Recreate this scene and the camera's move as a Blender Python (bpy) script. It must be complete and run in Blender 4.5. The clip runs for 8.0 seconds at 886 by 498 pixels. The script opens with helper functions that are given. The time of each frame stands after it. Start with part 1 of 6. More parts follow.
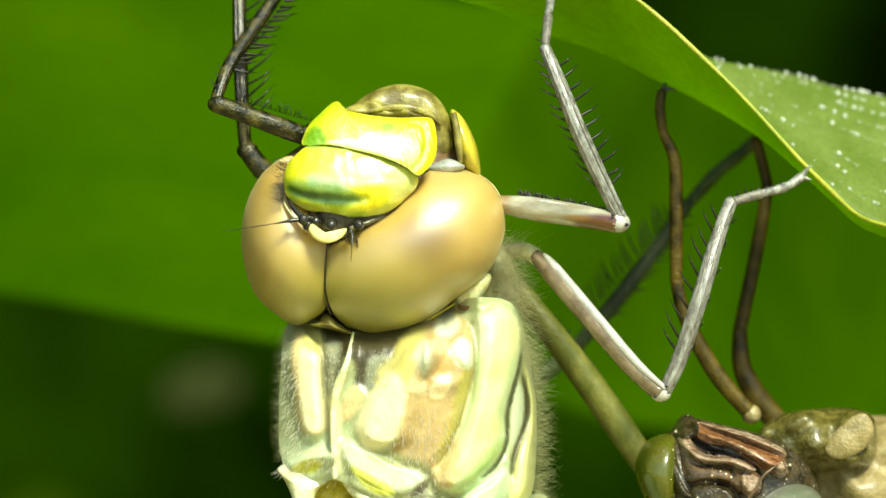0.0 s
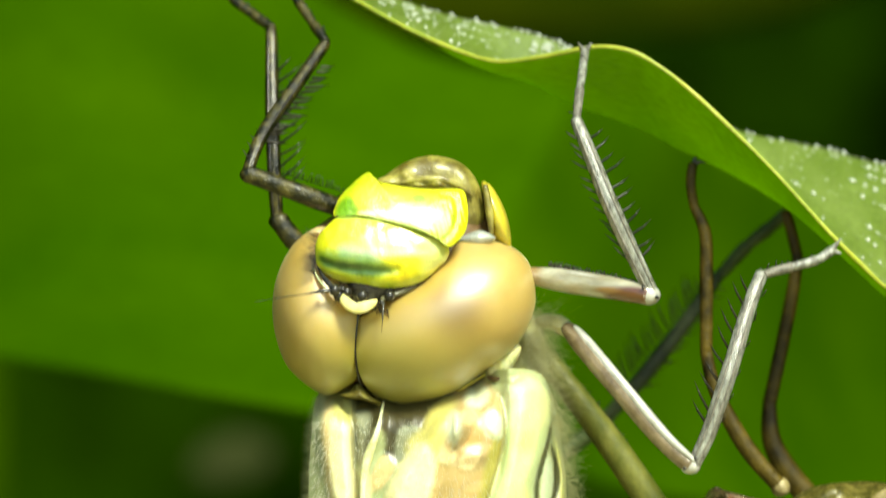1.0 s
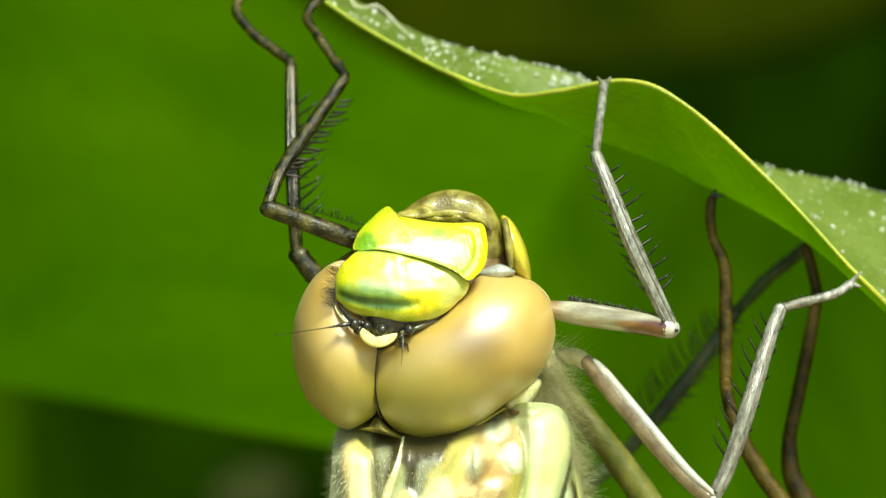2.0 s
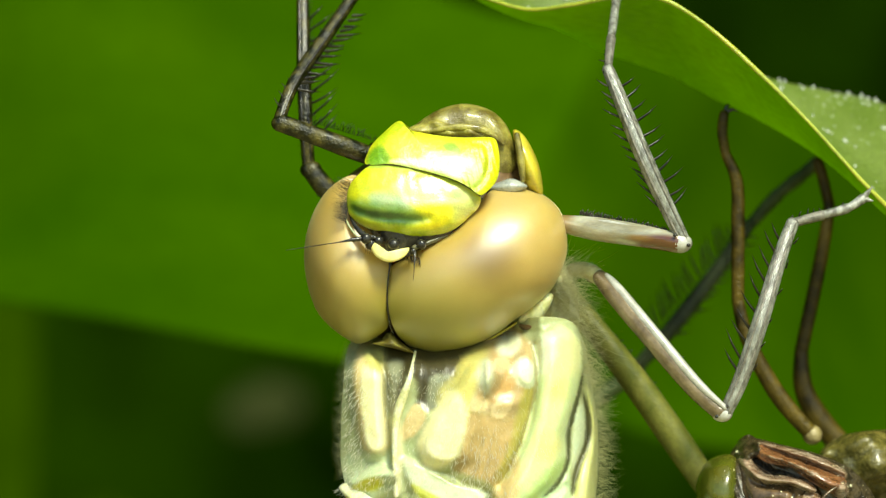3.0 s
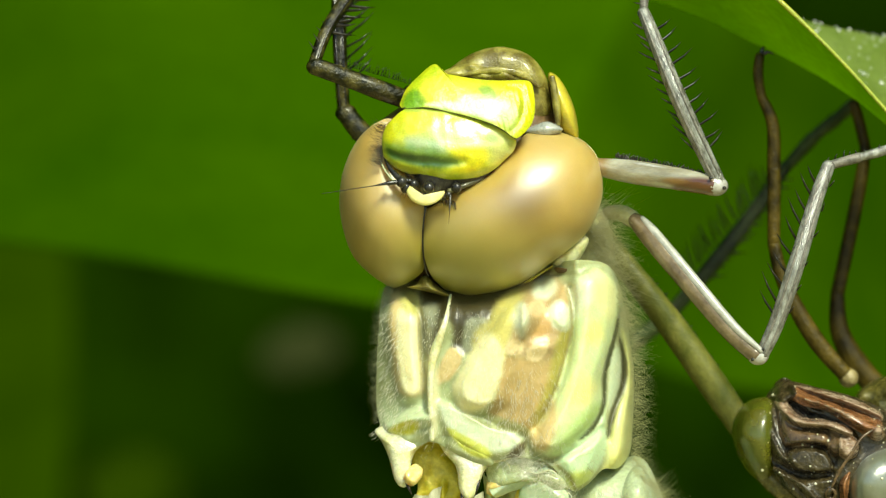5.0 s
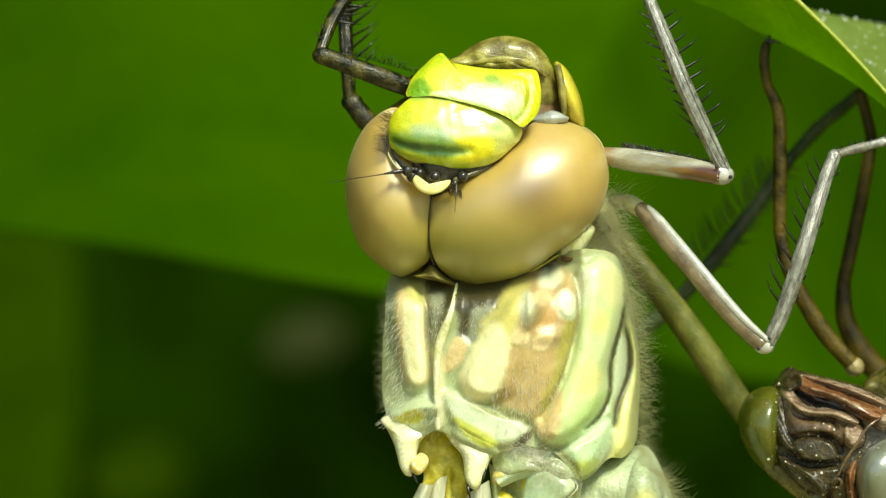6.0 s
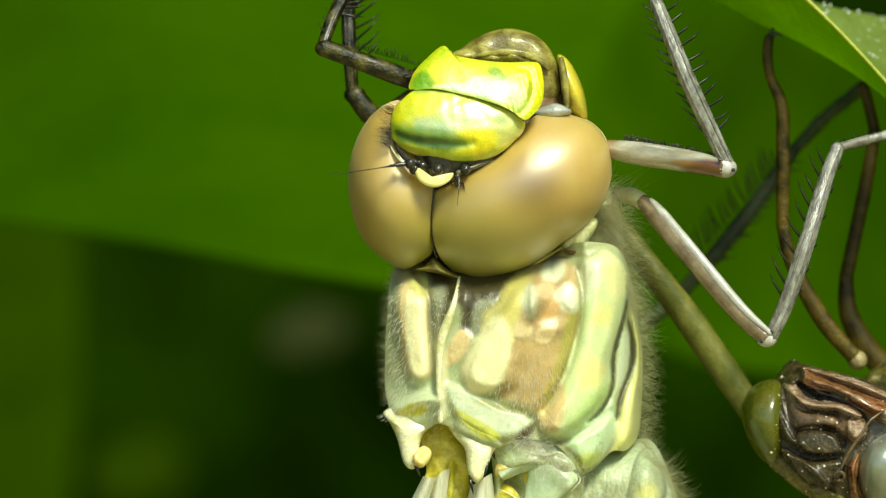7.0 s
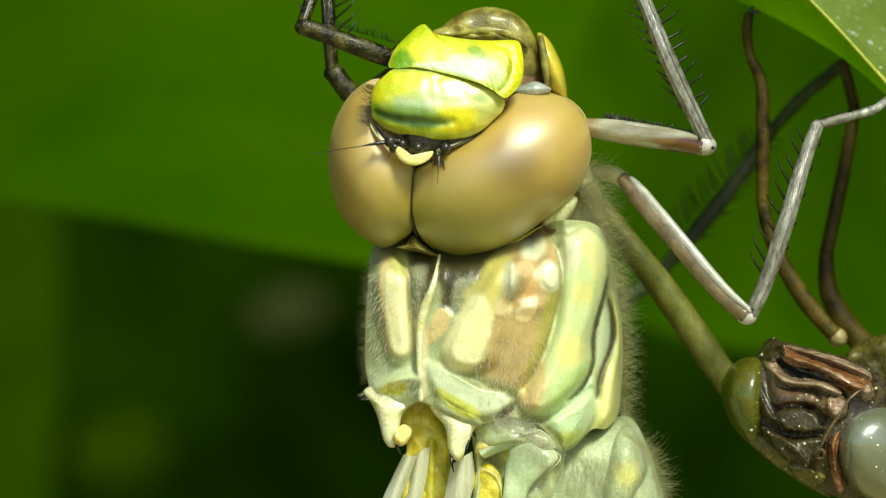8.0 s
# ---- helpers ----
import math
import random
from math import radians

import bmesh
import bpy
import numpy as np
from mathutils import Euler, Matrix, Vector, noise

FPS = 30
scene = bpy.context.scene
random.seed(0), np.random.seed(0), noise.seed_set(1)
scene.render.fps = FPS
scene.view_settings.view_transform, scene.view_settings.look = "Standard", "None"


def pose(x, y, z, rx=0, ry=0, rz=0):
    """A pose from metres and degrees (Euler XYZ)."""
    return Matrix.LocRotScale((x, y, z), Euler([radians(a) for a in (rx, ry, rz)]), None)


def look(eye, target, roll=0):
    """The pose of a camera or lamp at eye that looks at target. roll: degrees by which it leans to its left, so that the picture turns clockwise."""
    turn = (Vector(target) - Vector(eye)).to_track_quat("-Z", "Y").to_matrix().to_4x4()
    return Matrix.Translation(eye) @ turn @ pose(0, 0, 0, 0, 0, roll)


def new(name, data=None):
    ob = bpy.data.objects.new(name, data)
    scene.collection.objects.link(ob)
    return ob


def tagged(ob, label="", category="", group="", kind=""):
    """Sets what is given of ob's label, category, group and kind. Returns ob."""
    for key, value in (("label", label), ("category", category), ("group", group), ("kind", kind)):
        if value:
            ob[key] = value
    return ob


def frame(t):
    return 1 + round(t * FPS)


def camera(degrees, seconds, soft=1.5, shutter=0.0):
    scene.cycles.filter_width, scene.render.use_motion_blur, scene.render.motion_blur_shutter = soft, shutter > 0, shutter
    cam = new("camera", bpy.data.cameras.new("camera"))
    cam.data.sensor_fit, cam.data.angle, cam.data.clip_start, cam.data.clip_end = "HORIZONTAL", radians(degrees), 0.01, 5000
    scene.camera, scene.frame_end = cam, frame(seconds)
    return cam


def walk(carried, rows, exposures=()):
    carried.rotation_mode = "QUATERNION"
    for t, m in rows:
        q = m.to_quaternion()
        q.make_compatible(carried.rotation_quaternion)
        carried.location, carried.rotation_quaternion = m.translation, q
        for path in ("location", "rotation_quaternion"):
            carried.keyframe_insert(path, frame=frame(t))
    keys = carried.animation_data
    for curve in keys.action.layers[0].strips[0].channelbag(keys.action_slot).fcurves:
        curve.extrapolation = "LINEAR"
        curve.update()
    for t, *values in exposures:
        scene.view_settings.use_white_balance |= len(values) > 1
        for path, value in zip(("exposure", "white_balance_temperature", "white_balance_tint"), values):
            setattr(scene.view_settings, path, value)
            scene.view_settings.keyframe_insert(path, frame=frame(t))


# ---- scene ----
# A newly emerged dragonfly under a leaf beside its cast larval skin. Lengths inside the builders are in millimetres.
from mathutils.bvhtree import BVHTree

MM = 0.001
HOST = Vector((0.0, 0.0, 0.35))  # middle of the group above the soil
REACH = 149.2                    # working distance of the close-up lens

cam = camera(12.0, 8.0, 1.2, 0.35)
cam.data.dof.use_dof = True
cam.data.dof.focus_distance = (REACH - 1.2) * MM
cam.data.dof.aperture_fstop = 58.0
# seconds, turn to the left, tilt up, millimetres forward, roll
ROWS = [
    (0.0, -1.174, 1.051, 0.20, 0.11),
    (0.1, -1.014, 1.255, 0.12, 0.09),
    (0.2, -0.609, 1.656, 0.04, 0.07),
    (0.3, -0.517, 1.653, -0.04, 0.04),
    (0.4, -0.539, 1.692, -0.12, 0.02),
    (0.5, -0.574, 1.768, -0.20, 0.00),
    (0.6, -0.590, 1.827, -0.20, -0.05),
    (0.7, -0.662, 1.865, -0.20, -0.09),
    (0.8, -0.789, 1.877, -0.20, -0.14),
    (0.9, -0.782, 1.783, -0.20, -0.18),
    (1.0, -0.762, 2.015, -0.20, -0.23),
    (1.1, -0.694, 2.429, -0.20, -0.19),
    (1.2, -0.515, 2.895, -0.20, -0.15),
    (1.4, -0.445, 3.085, -0.24, -0.15),
    (1.7, -0.461, 2.855, -0.29, -0.15),
    (2.0, -0.492, 2.472, -0.35, -0.16),
    (2.3, -0.529, 2.022, -0.40, -0.16),
    (2.4, -0.376, 1.674, -0.40, -0.16),
    (2.5, -0.282, 1.340, -0.40, -0.16),
    (2.7, -0.354, 1.112, -0.34, -0.16),
    (2.9, -0.355, 1.170, -0.28, -0.16),
    (3.0, -0.330, 1.311, -0.25, -0.16),
    (3.2, -0.293, 1.230, -0.24, -0.15),
    (3.5, -0.130, 0.906, -0.23, -0.14),
    (3.7, -0.113, 0.882, -0.21, -0.13),
    (3.9, -0.097, 1.093, -0.21, -0.12),
    (4.0, -0.071, 0.965, -0.20, -0.12),
    (4.2, -0.054, 0.539, -0.18, -0.09),
    (4.4, 0.019, 0.599, -0.16, -0.06),
    (4.5, 0.035, 0.777, -0.15, -0.05),
    (4.7, 0.058, 0.623, -0.13, -0.05),
    (4.8, 0.061, 0.575, -0.12, -0.06),
    (5.0, 0.153, 0.541, -0.10, -0.06),
    (5.2, 0.161, 0.499, -0.09, -0.06),
    (5.5, 0.200, 0.445, -0.08, -0.07),
    (5.9, 0.230, 0.399, -0.07, -0.08),
    (6.3, 0.242, 0.341, -0.06, -0.09),
    (6.5, 0.247, 0.270, -0.05, -0.09),
    (6.7, 0.265, 0.228, -0.03, -0.10),
    (7.0, 0.271, 0.294, 0.00, -0.11),
    (7.2, 0.257, 0.340, 0.00, -0.11),
    (7.3, 0.260, 0.303, 0.00, -0.10),
    (7.5, 0.071, -0.024, 0.00, -0.10),
    (7.8, -0.004, 0.022, 0.00, -0.04),
    (8.0, 0.000, 0.000, 0.00, 0.00),
]
walk(cam, [(t, pose(0, (fwd - REACH) * MM, HOST.z, 90 + up, roll, turn)) for t, turn, up, fwd, roll in ROWS],
     exposures=[(0.0, 0.52, 6950, -7), (1.2, 0.54, 6950, -7), (3.0, 0.28, 6950, -7), (5.0, 0.13, 6950, -7), (7.0, 0.03, 6950, -7), (8.0, -0.08, 6950, -7)])

# ---- light ----
world = bpy.data.worlds.new("sky")
scene.world = world
world.use_nodes = True
sky = world.node_tree.nodes.new("ShaderNodeTexSky")
sky.sky_type, sky.sun_disc = "NISHITA", False
SUN_FROM = Vector((0.28, -0.66, 0.76)).normalized()
sky.sun_elevation = math.asin(SUN_FROM.z)
sky.sun_rotation = math.atan2(SUN_FROM.x, SUN_FROM.y)
world.node_tree.links.new(sky.outputs[0], world.node_tree.nodes["Background"].inputs[0])
world.node_tree.nodes["Background"].inputs[1].default_value = 0.15
sun = new("sun", bpy.data.lights.new("sun", "SUN"))
sun.data.energy, sun.data.angle, sun.data.color = 5.0, radians(16.0), (1.0, 0.95, 0.84)
sun.matrix_world = look(SUN_FROM, (0, 0, 0))


# ---- materials ----
def surface(name, a, b, size=1.0, rough=0.4, relief=0.1, fine=0.12, spread=0.5, sss=0.0, coat=0.0, glow_through=0.0,
            clear=0.0, stretch=(1, 1, 1), contrast=(0.35, 0.65), ior=1.45, gloss=0.5, through_tint=(1, 1, 1), rim=None, coat_rough=0.12, pigment=False, film=1.5):
    """Two colours in patches of that many millimetres, with fine grain, relief and optional depth of skin."""
    m = bpy.data.materials.new(name)
    m.use_nodes = True
    nt = m.node_tree
    N, L = nt.nodes, nt.links
    bs = N["Principled BSDF"]
    tc, mp = N.new("ShaderNodeTexCoord"), N.new("ShaderNodeMapping")
    mp.inputs["Scale"].default_value = [1000.0 * s for s in stretch]
    L.new(tc.outputs["Object"], mp.inputs["Vector"])
    n1, n2 = N.new("ShaderNodeTexNoise"), N.new("ShaderNodeTexNoise")
    n1.inputs["Scale"].default_value, n1.inputs["Detail"].default_value = 1.0 / size, 4
    n2.inputs["Scale"].default_value, n2.inputs["Detail"].default_value = 1.0 / fine, 3
    for n in (n1, n2):
        L.new(mp.outputs[0], n.inputs["Vector"])
    ramp = N.new("ShaderNodeValToRGB")
    ramp.color_ramp.elements[0].position, ramp.color_ramp.elements[1].position = contrast
    ramp.color_ramp.elements[0].color, ramp.color_ramp.elements[1].color = (*a, 1), (*b, 1)
    L.new(n1.outputs["Fac"], ramp.inputs[0])
    grain = N.new("ShaderNodeMapRange")
    grain.inputs["From Min"].default_value, grain.inputs["From Max"].default_value = 0.3, 0.7
    grain.inputs["To Min"].default_value, grain.inputs["To Max"].default_value = 1 - spread * 0.35, 1 + spread * 0.2
    L.new(n2.outputs["Fac"], grain.inputs["Value"])
    mul = N.new("ShaderNodeVectorMath")
    mul.operation = "SCALE"
    L.new(ramp.outputs[0], mul.inputs[0])
    L.new(grain.outputs[0], mul.inputs["Scale"])
    if pigment:
        # the marking laid down on the skin, mottled by the two colours
        mark, mottle = N.new("ShaderNodeAttribute"), N.new("ShaderNodeVectorMath")
        mark.attribute_name = "pigment"
        mottle.operation = "MULTIPLY"
        L.new(mark.outputs["Color"], mottle.inputs[0])
        L.new(ramp.outputs[0], mottle.inputs[1])
        L.new(mottle.outputs[0], mul.inputs[0])
    colour = mul.outputs[0]
    if rim:
        core, edge, wob = N.new("ShaderNodeAttribute"), N.new("ShaderNodeMapRange"), N.new("ShaderNodeMath")
        core.attribute_name = "core"
        wob.operation = "MULTIPLY_ADD"
        wob.inputs[1].default_value = 0.30
        L.new(n1.outputs["Fac"], wob.inputs[0])
        L.new(core.outputs["Fac"], wob.inputs[2])
        edge.interpolation_type = "SMOOTHSTEP"
        edge.inputs["From Min"].default_value, edge.inputs["From Max"].default_value = 0.22, 0.62
        L.new(wob.outputs[0], edge.inputs["Value"])
        blend = N.new("ShaderNodeMix")
        blend.data_type = "RGBA"
        L.new(edge.outputs[0], blend.inputs[0])
        blend.inputs[6].default_value = (*rim, 1)
        L.new(colour, blend.inputs[7])
        colour = blend.outputs[2]
    L.new(colour, bs.inputs["Base Color"])
    rr = N.new("ShaderNodeMapRange")
    rr.inputs["To Min"].default_value, rr.inputs["To Max"].default_value = max(rough - 0.08, 0.03), min(rough + 0.1, 1)
    L.new(n1.outputs["Fac"], rr.inputs["Value"])
    L.new(rr.outputs[0], bs.inputs["Roughness"])
    bs.inputs["IOR"].default_value = ior
    bs.inputs["Specular IOR Level"].default_value = gloss
    if relief:
        bump = N.new("ShaderNodeBump")
        bump.inputs["Strength"].default_value, bump.inputs["Distance"].default_value = min(relief * 2, 1), fine * MM * 0.5
        L.new(n2.outputs["Fac"], bump.inputs["Height"])
        L.new(bump.outputs[0], bs.inputs["Normal"])
        if film > 1.5:
            L.new(bump.outputs[0], bs.inputs["Coat Normal"])
    if sss:
        bs.inputs["Subsurface Weight"].default_value = sss
        bs.inputs["Subsurface Radius"].default_value = (0.7, 0.5, 0.25)
        bs.inputs["Subsurface Scale"].default_value = 0.5 * MM
    bs.inputs["Coat Weight"].default_value = coat
    bs.inputs["Coat Roughness"].default_value = coat_rough
    bs.inputs["Coat IOR"].default_value = film
    bs.inputs["Transmission Weight"].default_value = clear
    if glow_through:
        tr, mix = N.new("ShaderNodeBsdfTranslucent"), N.new("ShaderNodeMixShader")
        tint = N.new("ShaderNodeVectorMath")
        tint.operation = "MULTIPLY"
        tint.inputs[1].default_value = through_tint
        L.new(mul.outputs[0], tint.inputs[0])
        L.new(tint.outputs[0], tr.inputs["Color"])
        mix.inputs[0].default_value = glow_through
        L.new(bs.outputs[0], mix.inputs[1])
        L.new(tr.outputs[0], mix.inputs[2])
        L.new(mix.outputs[0], N["Material Output"].inputs["Surface"])
    return m


def patch_of_colour(m, centre, radius, colour, soft=0.6, amount=1.0, shape=(1, 1, 1)):
    """A pigment spot of its own round a point of the thing, mixed over the material's colour."""
    nt = m.node_tree
    N, L = nt.nodes, nt.links
    bs = N["Principled BSDF"]
    tc, off, fit, dist = N.new("ShaderNodeTexCoord"), N.new("ShaderNodeVectorMath"), N.new("ShaderNodeVectorMath"), N.new("ShaderNodeVectorMath")
    off.operation, fit.operation, dist.operation = "SUBTRACT", "DIVIDE", "LENGTH"
    L.new(tc.outputs["Object"], off.inputs[0])
    off.inputs[1].default_value = [c * MM for c in centre]
    L.new(off.outputs[0], fit.inputs[0])
    fit.inputs[1].default_value = shape
    L.new(fit.outputs[0], dist.inputs[0])
    rng = N.new("ShaderNodeMapRange")
    rng.interpolation_type = "SMOOTHSTEP"
    rng.inputs["From Min"].default_value, rng.inputs["From Max"].default_value = radius * MM * (1 - soft), radius * MM
    rng.inputs["To Min"].default_value, rng.inputs["To Max"].default_value = amount, 0.0
    L.new(dist.outputs["Value"], rng.inputs["Value"])
    mix = N.new("ShaderNodeMix")
    mix.data_type = "RGBA"
    L.new(rng.outputs[0], mix.inputs[0])
    L.new(bs.inputs["Base Color"].links[0].from_socket, mix.inputs[6])
    mix.inputs[7].default_value = (*colour, 1)
    L.new(mix.outputs[2], bs.inputs["Base Color"])
    return m


M_EYE = surface("eye_shell", (0.49, 0.325, 0.065), (0.55, 0.385, 0.10), 2.2, 0.5, 0.0, 0.05, 0.15, sss=0.3, gloss=0.8, coat=1.0, coat_rough=0.42, film=1.8)
EYE_COAT = M_EYE.node_tree.nodes["Principled BSDF"]
EYE_COAT.inputs["Coat IOR"].default_value = 2.0
EYE_COAT.inputs["Subsurface Weight"].default_value = 0.55
EYE_COAT.inputs["Subsurface Scale"].default_value = 1.1 * MM
EYE_COAT.inputs["Sheen Weight"].default_value = 0.12
EYE_COAT.inputs["Sheen Roughness"].default_value = 0.4
EYE_COAT.inputs["Sheen Tint"].default_value = (0.95, 0.80, 0.45, 1)
M_LIME = surface("lime_face", (1.0, 1.0, 1.0), (0.86, 0.96, 0.85), 0.6, 0.34, 0.18, 0.07, 0.35, sss=0.1, coat=1.0, gloss=0.6, coat_rough=0.30, pigment=True, film=1.75)
M_CLYPEUS = surface("lime_mouth_plate", (1.0, 1.0, 1.0), (0.80, 0.92, 0.78), 0.5, 0.45, 0.25, 0.08, 0.5, sss=0.1, coat=0.6, gloss=0.5, coat_rough=0.36, pigment=True, film=1.6)
M_OLIVE = surface("olive_cuticle", (0.13, 0.105, 0.018), (0.36, 0.32, 0.07), 0.6, 0.32, 0.7, 0.07, 0.7, sss=0.2, coat=0.3, contrast=(0.4, 0.62))
M_YELLOW = surface("yellow_cuticle", (0.66, 0.55, 0.05), (0.46, 0.40, 0.05), 0.7, 0.3, 0.2, 0.1, 0.4, sss=0.3, coat=0.4)
M_BLACK = surface("black_cuticle", (0.012, 0.011, 0.010), (0.03, 0.027, 0.02), 0.4, 0.25, 0.2, 0.08, 0.5, coat=0.3)
M_BROWN = surface("brown_cuticle", (0.10, 0.055, 0.022), (0.2, 0.13, 0.06), 0.6, 0.3, 0.3, 0.1, 0.7, coat=0.2)
M_CRESCENT = surface("cream_mark", (0.86, 0.78, 0.36), (0.78, 0.70, 0.24), 0.5, 0.35, 0.1, 0.08, 0.3, sss=0.3)
M_SIDE = surface("thorax_cuticle", (1.02, 1.03, 0.90), (0.95, 0.98, 0.86), 0.7, 0.4, 0.15, 0.1, 0.2, sss=0.3, coat=0.35, coat_rough=0.3, pigment=True)
M_SILVER = surface("pale_eye_glint", (0.72, 0.73, 0.62), (0.50, 0.55, 0.38), 0.6, 0.18, 0.2, 0.2, 0.4, sss=0.3, coat=0.8, rim=(0.44, 0.46, 0.26))
M_SKIN = surface("folded_pale_membrane", (0.58, 0.64, 0.40), (0.44, 0.50, 0.22), 0.6, 0.22, 0.25, 0.12, 0.4, sss=0.4, coat=0.5)
M_PRONG = surface("cream_lobe", (0.80, 0.78, 0.52), (0.66, 0.66, 0.32), 0.7, 0.26, 0.3, 0.12, 0.5, sss=0.4, coat=0.4, contrast=(0.45, 0.6))
M_ABDOMEN = surface("mint_abdomen", (0.54, 0.62, 0.40), (0.42, 0.48, 0.28), 0.8, 0.32, 0.3, 0.12, 0.5, sss=0.3, coat=0.3)
M_MINT = surface("mint_membrane", (0.48, 0.60, 0.34), (0.60, 0.68, 0.44), 0.7, 0.3, 0.15, 0.12, 0.3, sss=0.4, coat=0.4)
M_GOLD = surface("amber_membrane", (0.64, 0.54, 0.03), (0.76, 0.68, 0.13), 0.6, 0.42, 0.12, 0.12, 0.5, sss=0.4, coat=0.1)
M_WING = surface("soft_wing_stub", (0.86, 0.85, 0.68), (0.70, 0.71, 0.50), 0.5, 0.2, 0.3, 0.12, 0.4, glow_through=0.35, stretch=(3, 3, 0.35), coat=0.5)
M_LEG = surface("grey_leg_cuticle", (0.105, 0.10, 0.078), (0.33, 0.335, 0.285), 0.4, 0.18, 0.6, 0.07, 0.7, coat=0.9, stretch=(1.6, 1.6, 0.7), gloss=0.8, film=1.6)
M_FEMUR = surface("pale_leg_cuticle", (0.27, 0.245, 0.16), (0.46, 0.45, 0.35), 0.9, 0.2, 0.1, 0.12, 0.35, sss=0.3, coat=1.0, stretch=(0.5, 1, 1.8), film=1.7)
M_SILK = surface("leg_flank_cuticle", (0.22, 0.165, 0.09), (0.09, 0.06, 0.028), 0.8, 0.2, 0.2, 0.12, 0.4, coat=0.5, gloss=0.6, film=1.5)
# white of the highlights painted on the femurs, and of the pale knees
M_GLINT = surface("leg_highlight_and_knee", (0.52, 0.51, 0.46), (0.34, 0.33, 0.28), 0.6, 0.2, 0.1, 0.08, 0.5, coat=0.9, gloss=1.0)
M_SUTURE = surface("dark_olive_groove", (0.05, 0.05, 0.02), (0.16, 0.15, 0.07), 0.4, 0.3, 0.4, 0.08, 0.8, coat=0.3)
M_NECK = surface("soft_neck_skin", (0.50, 0.50, 0.20), (0.62, 0.58, 0.30), 0.6, 0.4, 0.4, 0.12, 0.5, sss=0.4)
M_TEMPLE = surface("grey_temple", (0.26, 0.29, 0.27), (0.40, 0.42, 0.38), 0.4, 0.2, 0.3, 0.1, 0.4, coat=0.7)
M_LINE = surface("dark_leg_line", (0.10, 0.095, 0.075), (0.24, 0.22, 0.18), 0.25, 0.3, 0.5, 0.05, 0.8)
# mottled brown, darkened so the colour carries the overhanging leaf's shade
M_DARKLEG = surface("shaded_leg_cuticle", (0.008, 0.009, 0.001), (0.115, 0.098, 0.022), 0.5, 0.3, 1.0, 0.12, 1.0, gloss=0.4, coat=0.2, contrast=(0.44, 0.74), stretch=(1.3, 1, 1.3))
M_DIMLEG = surface("dusky_leg_cuticle", (0.026, 0.046, 0.011), (0.078, 0.108, 0.034), 0.6, 0.45, 0.6, 0.08, 0.8, gloss=0.25)
M_OLIVELEG = surface("olive_leg_cuticle", (0.085, 0.098, 0.015), (0.17, 0.168, 0.036), 0.7, 0.4, 0.25, 0.1, 0.5, sss=0.2, gloss=0.3)
M_FUZZ = surface("silvery_down", (0.74, 0.73, 0.60), (0.82, 0.80, 0.66), 1.0, 0.35, 0.0, 0.1, 0.2, glow_through=0.4)
M_HAIR = surface("pale_hair", (0.52, 0.51, 0.27), (0.66, 0.64, 0.40), 1.0, 0.4, 0.0, 0.1, 0.2, glow_through=0.5)
M_BRISTLE = surface("black_bristle", (0.012, 0.011, 0.01), (0.03, 0.026, 0.02), 1.0, 0.3, 0.0, 0.1, 0.2)
M_HUSK = surface("husk_brown", (0.020, 0.015, 0.006), (0.070, 0.052, 0.022), 0.4, 0.25, 0.9, 0.1, 0.9, coat=0.35, coat_rough=0.2)
M_HUSKRED = surface("husk_chestnut", (0.13, 0.045, 0.013), (0.36, 0.170, 0.070), 0.3, 0.16, 0.8, 0.09, 0.9, coat=0.6, stretch=(0.6, 1, 1.6))
M_HUSKPALE = surface("husk_tan", (0.17, 0.105, 0.05), (0.05, 0.030, 0.014), 0.35, 0.16, 0.8, 0.09, 0.9, coat=0.7)
M_HUSKCREAM = surface("husk_cream", (0.44, 0.33, 0.23), (0.17, 0.09, 0.045), 0.3, 0.18, 0.6, 0.08, 0.8, coat=0.7, stretch=(0.6, 1, 1.8))
M_HINGE = surface("amber_hinge", (0.84, 0.66, 0.18), (0.74, 0.60, 0.26), 0.4, 0.25, 0.3, 0.1, 0.4, sss=0.4, coat=0.5)
M_HUSKLEG = surface("husk_leg_brown", (0.012, 0.009, 0.001), (0.115, 0.080, 0.010), 0.8, 0.4, 0.5, 0.1, 0.8, contrast=(0.30, 0.72), gloss=0.25)
M_HUSKOLIVE = surface("husk_olive", (0.060, 0.055, 0.011), (0.16, 0.135, 0.030), 0.4, 0.25, 1.0, 0.1, 0.9, coat=0.4)
M_HUSKBUFF = surface("husk_buff", (0.36, 0.29, 0.13), (0.20, 0.155, 0.05), 0.5, 0.35, 0.5, 0.1, 0.7, coat=0.2)
M_SHELL = surface("empty_eye_shell", (0.30, 0.32, 0.24), (0.20, 0.23, 0.14), 1.0, 0.3, 0.06, 0.2, 0.3, coat=1.0, clear=0.4, coat_rough=0.3, gloss=1.0, film=2.1)
M_SHELLAMBER = surface("amber_eye_shell", (0.16, 0.20, 0.02), (0.19, 0.18, 0.015), 0.8, 0.25, 0.06, 0.2, 0.3, coat=0.55, clear=0.55, coat_rough=0.15, rim=(0.24, 0.25, 0.03))
M_SPECK = surface("pale_speck", (0.7, 0.66, 0.4), (0.75, 0.72, 0.55), 0.4, 0.3, 0.1, 0.05, 0.4)
M_LEAF = surface("leaf_underside", (0.19, 0.33, 0.006), (0.24, 0.39, 0.01), 5.0, 0.42, 0.2, 0.3, 0.35, glow_through=0.68, stretch=(0.6, 1, 1.4), gloss=0.35, through_tint=(1.3, 1.3, 0.3))
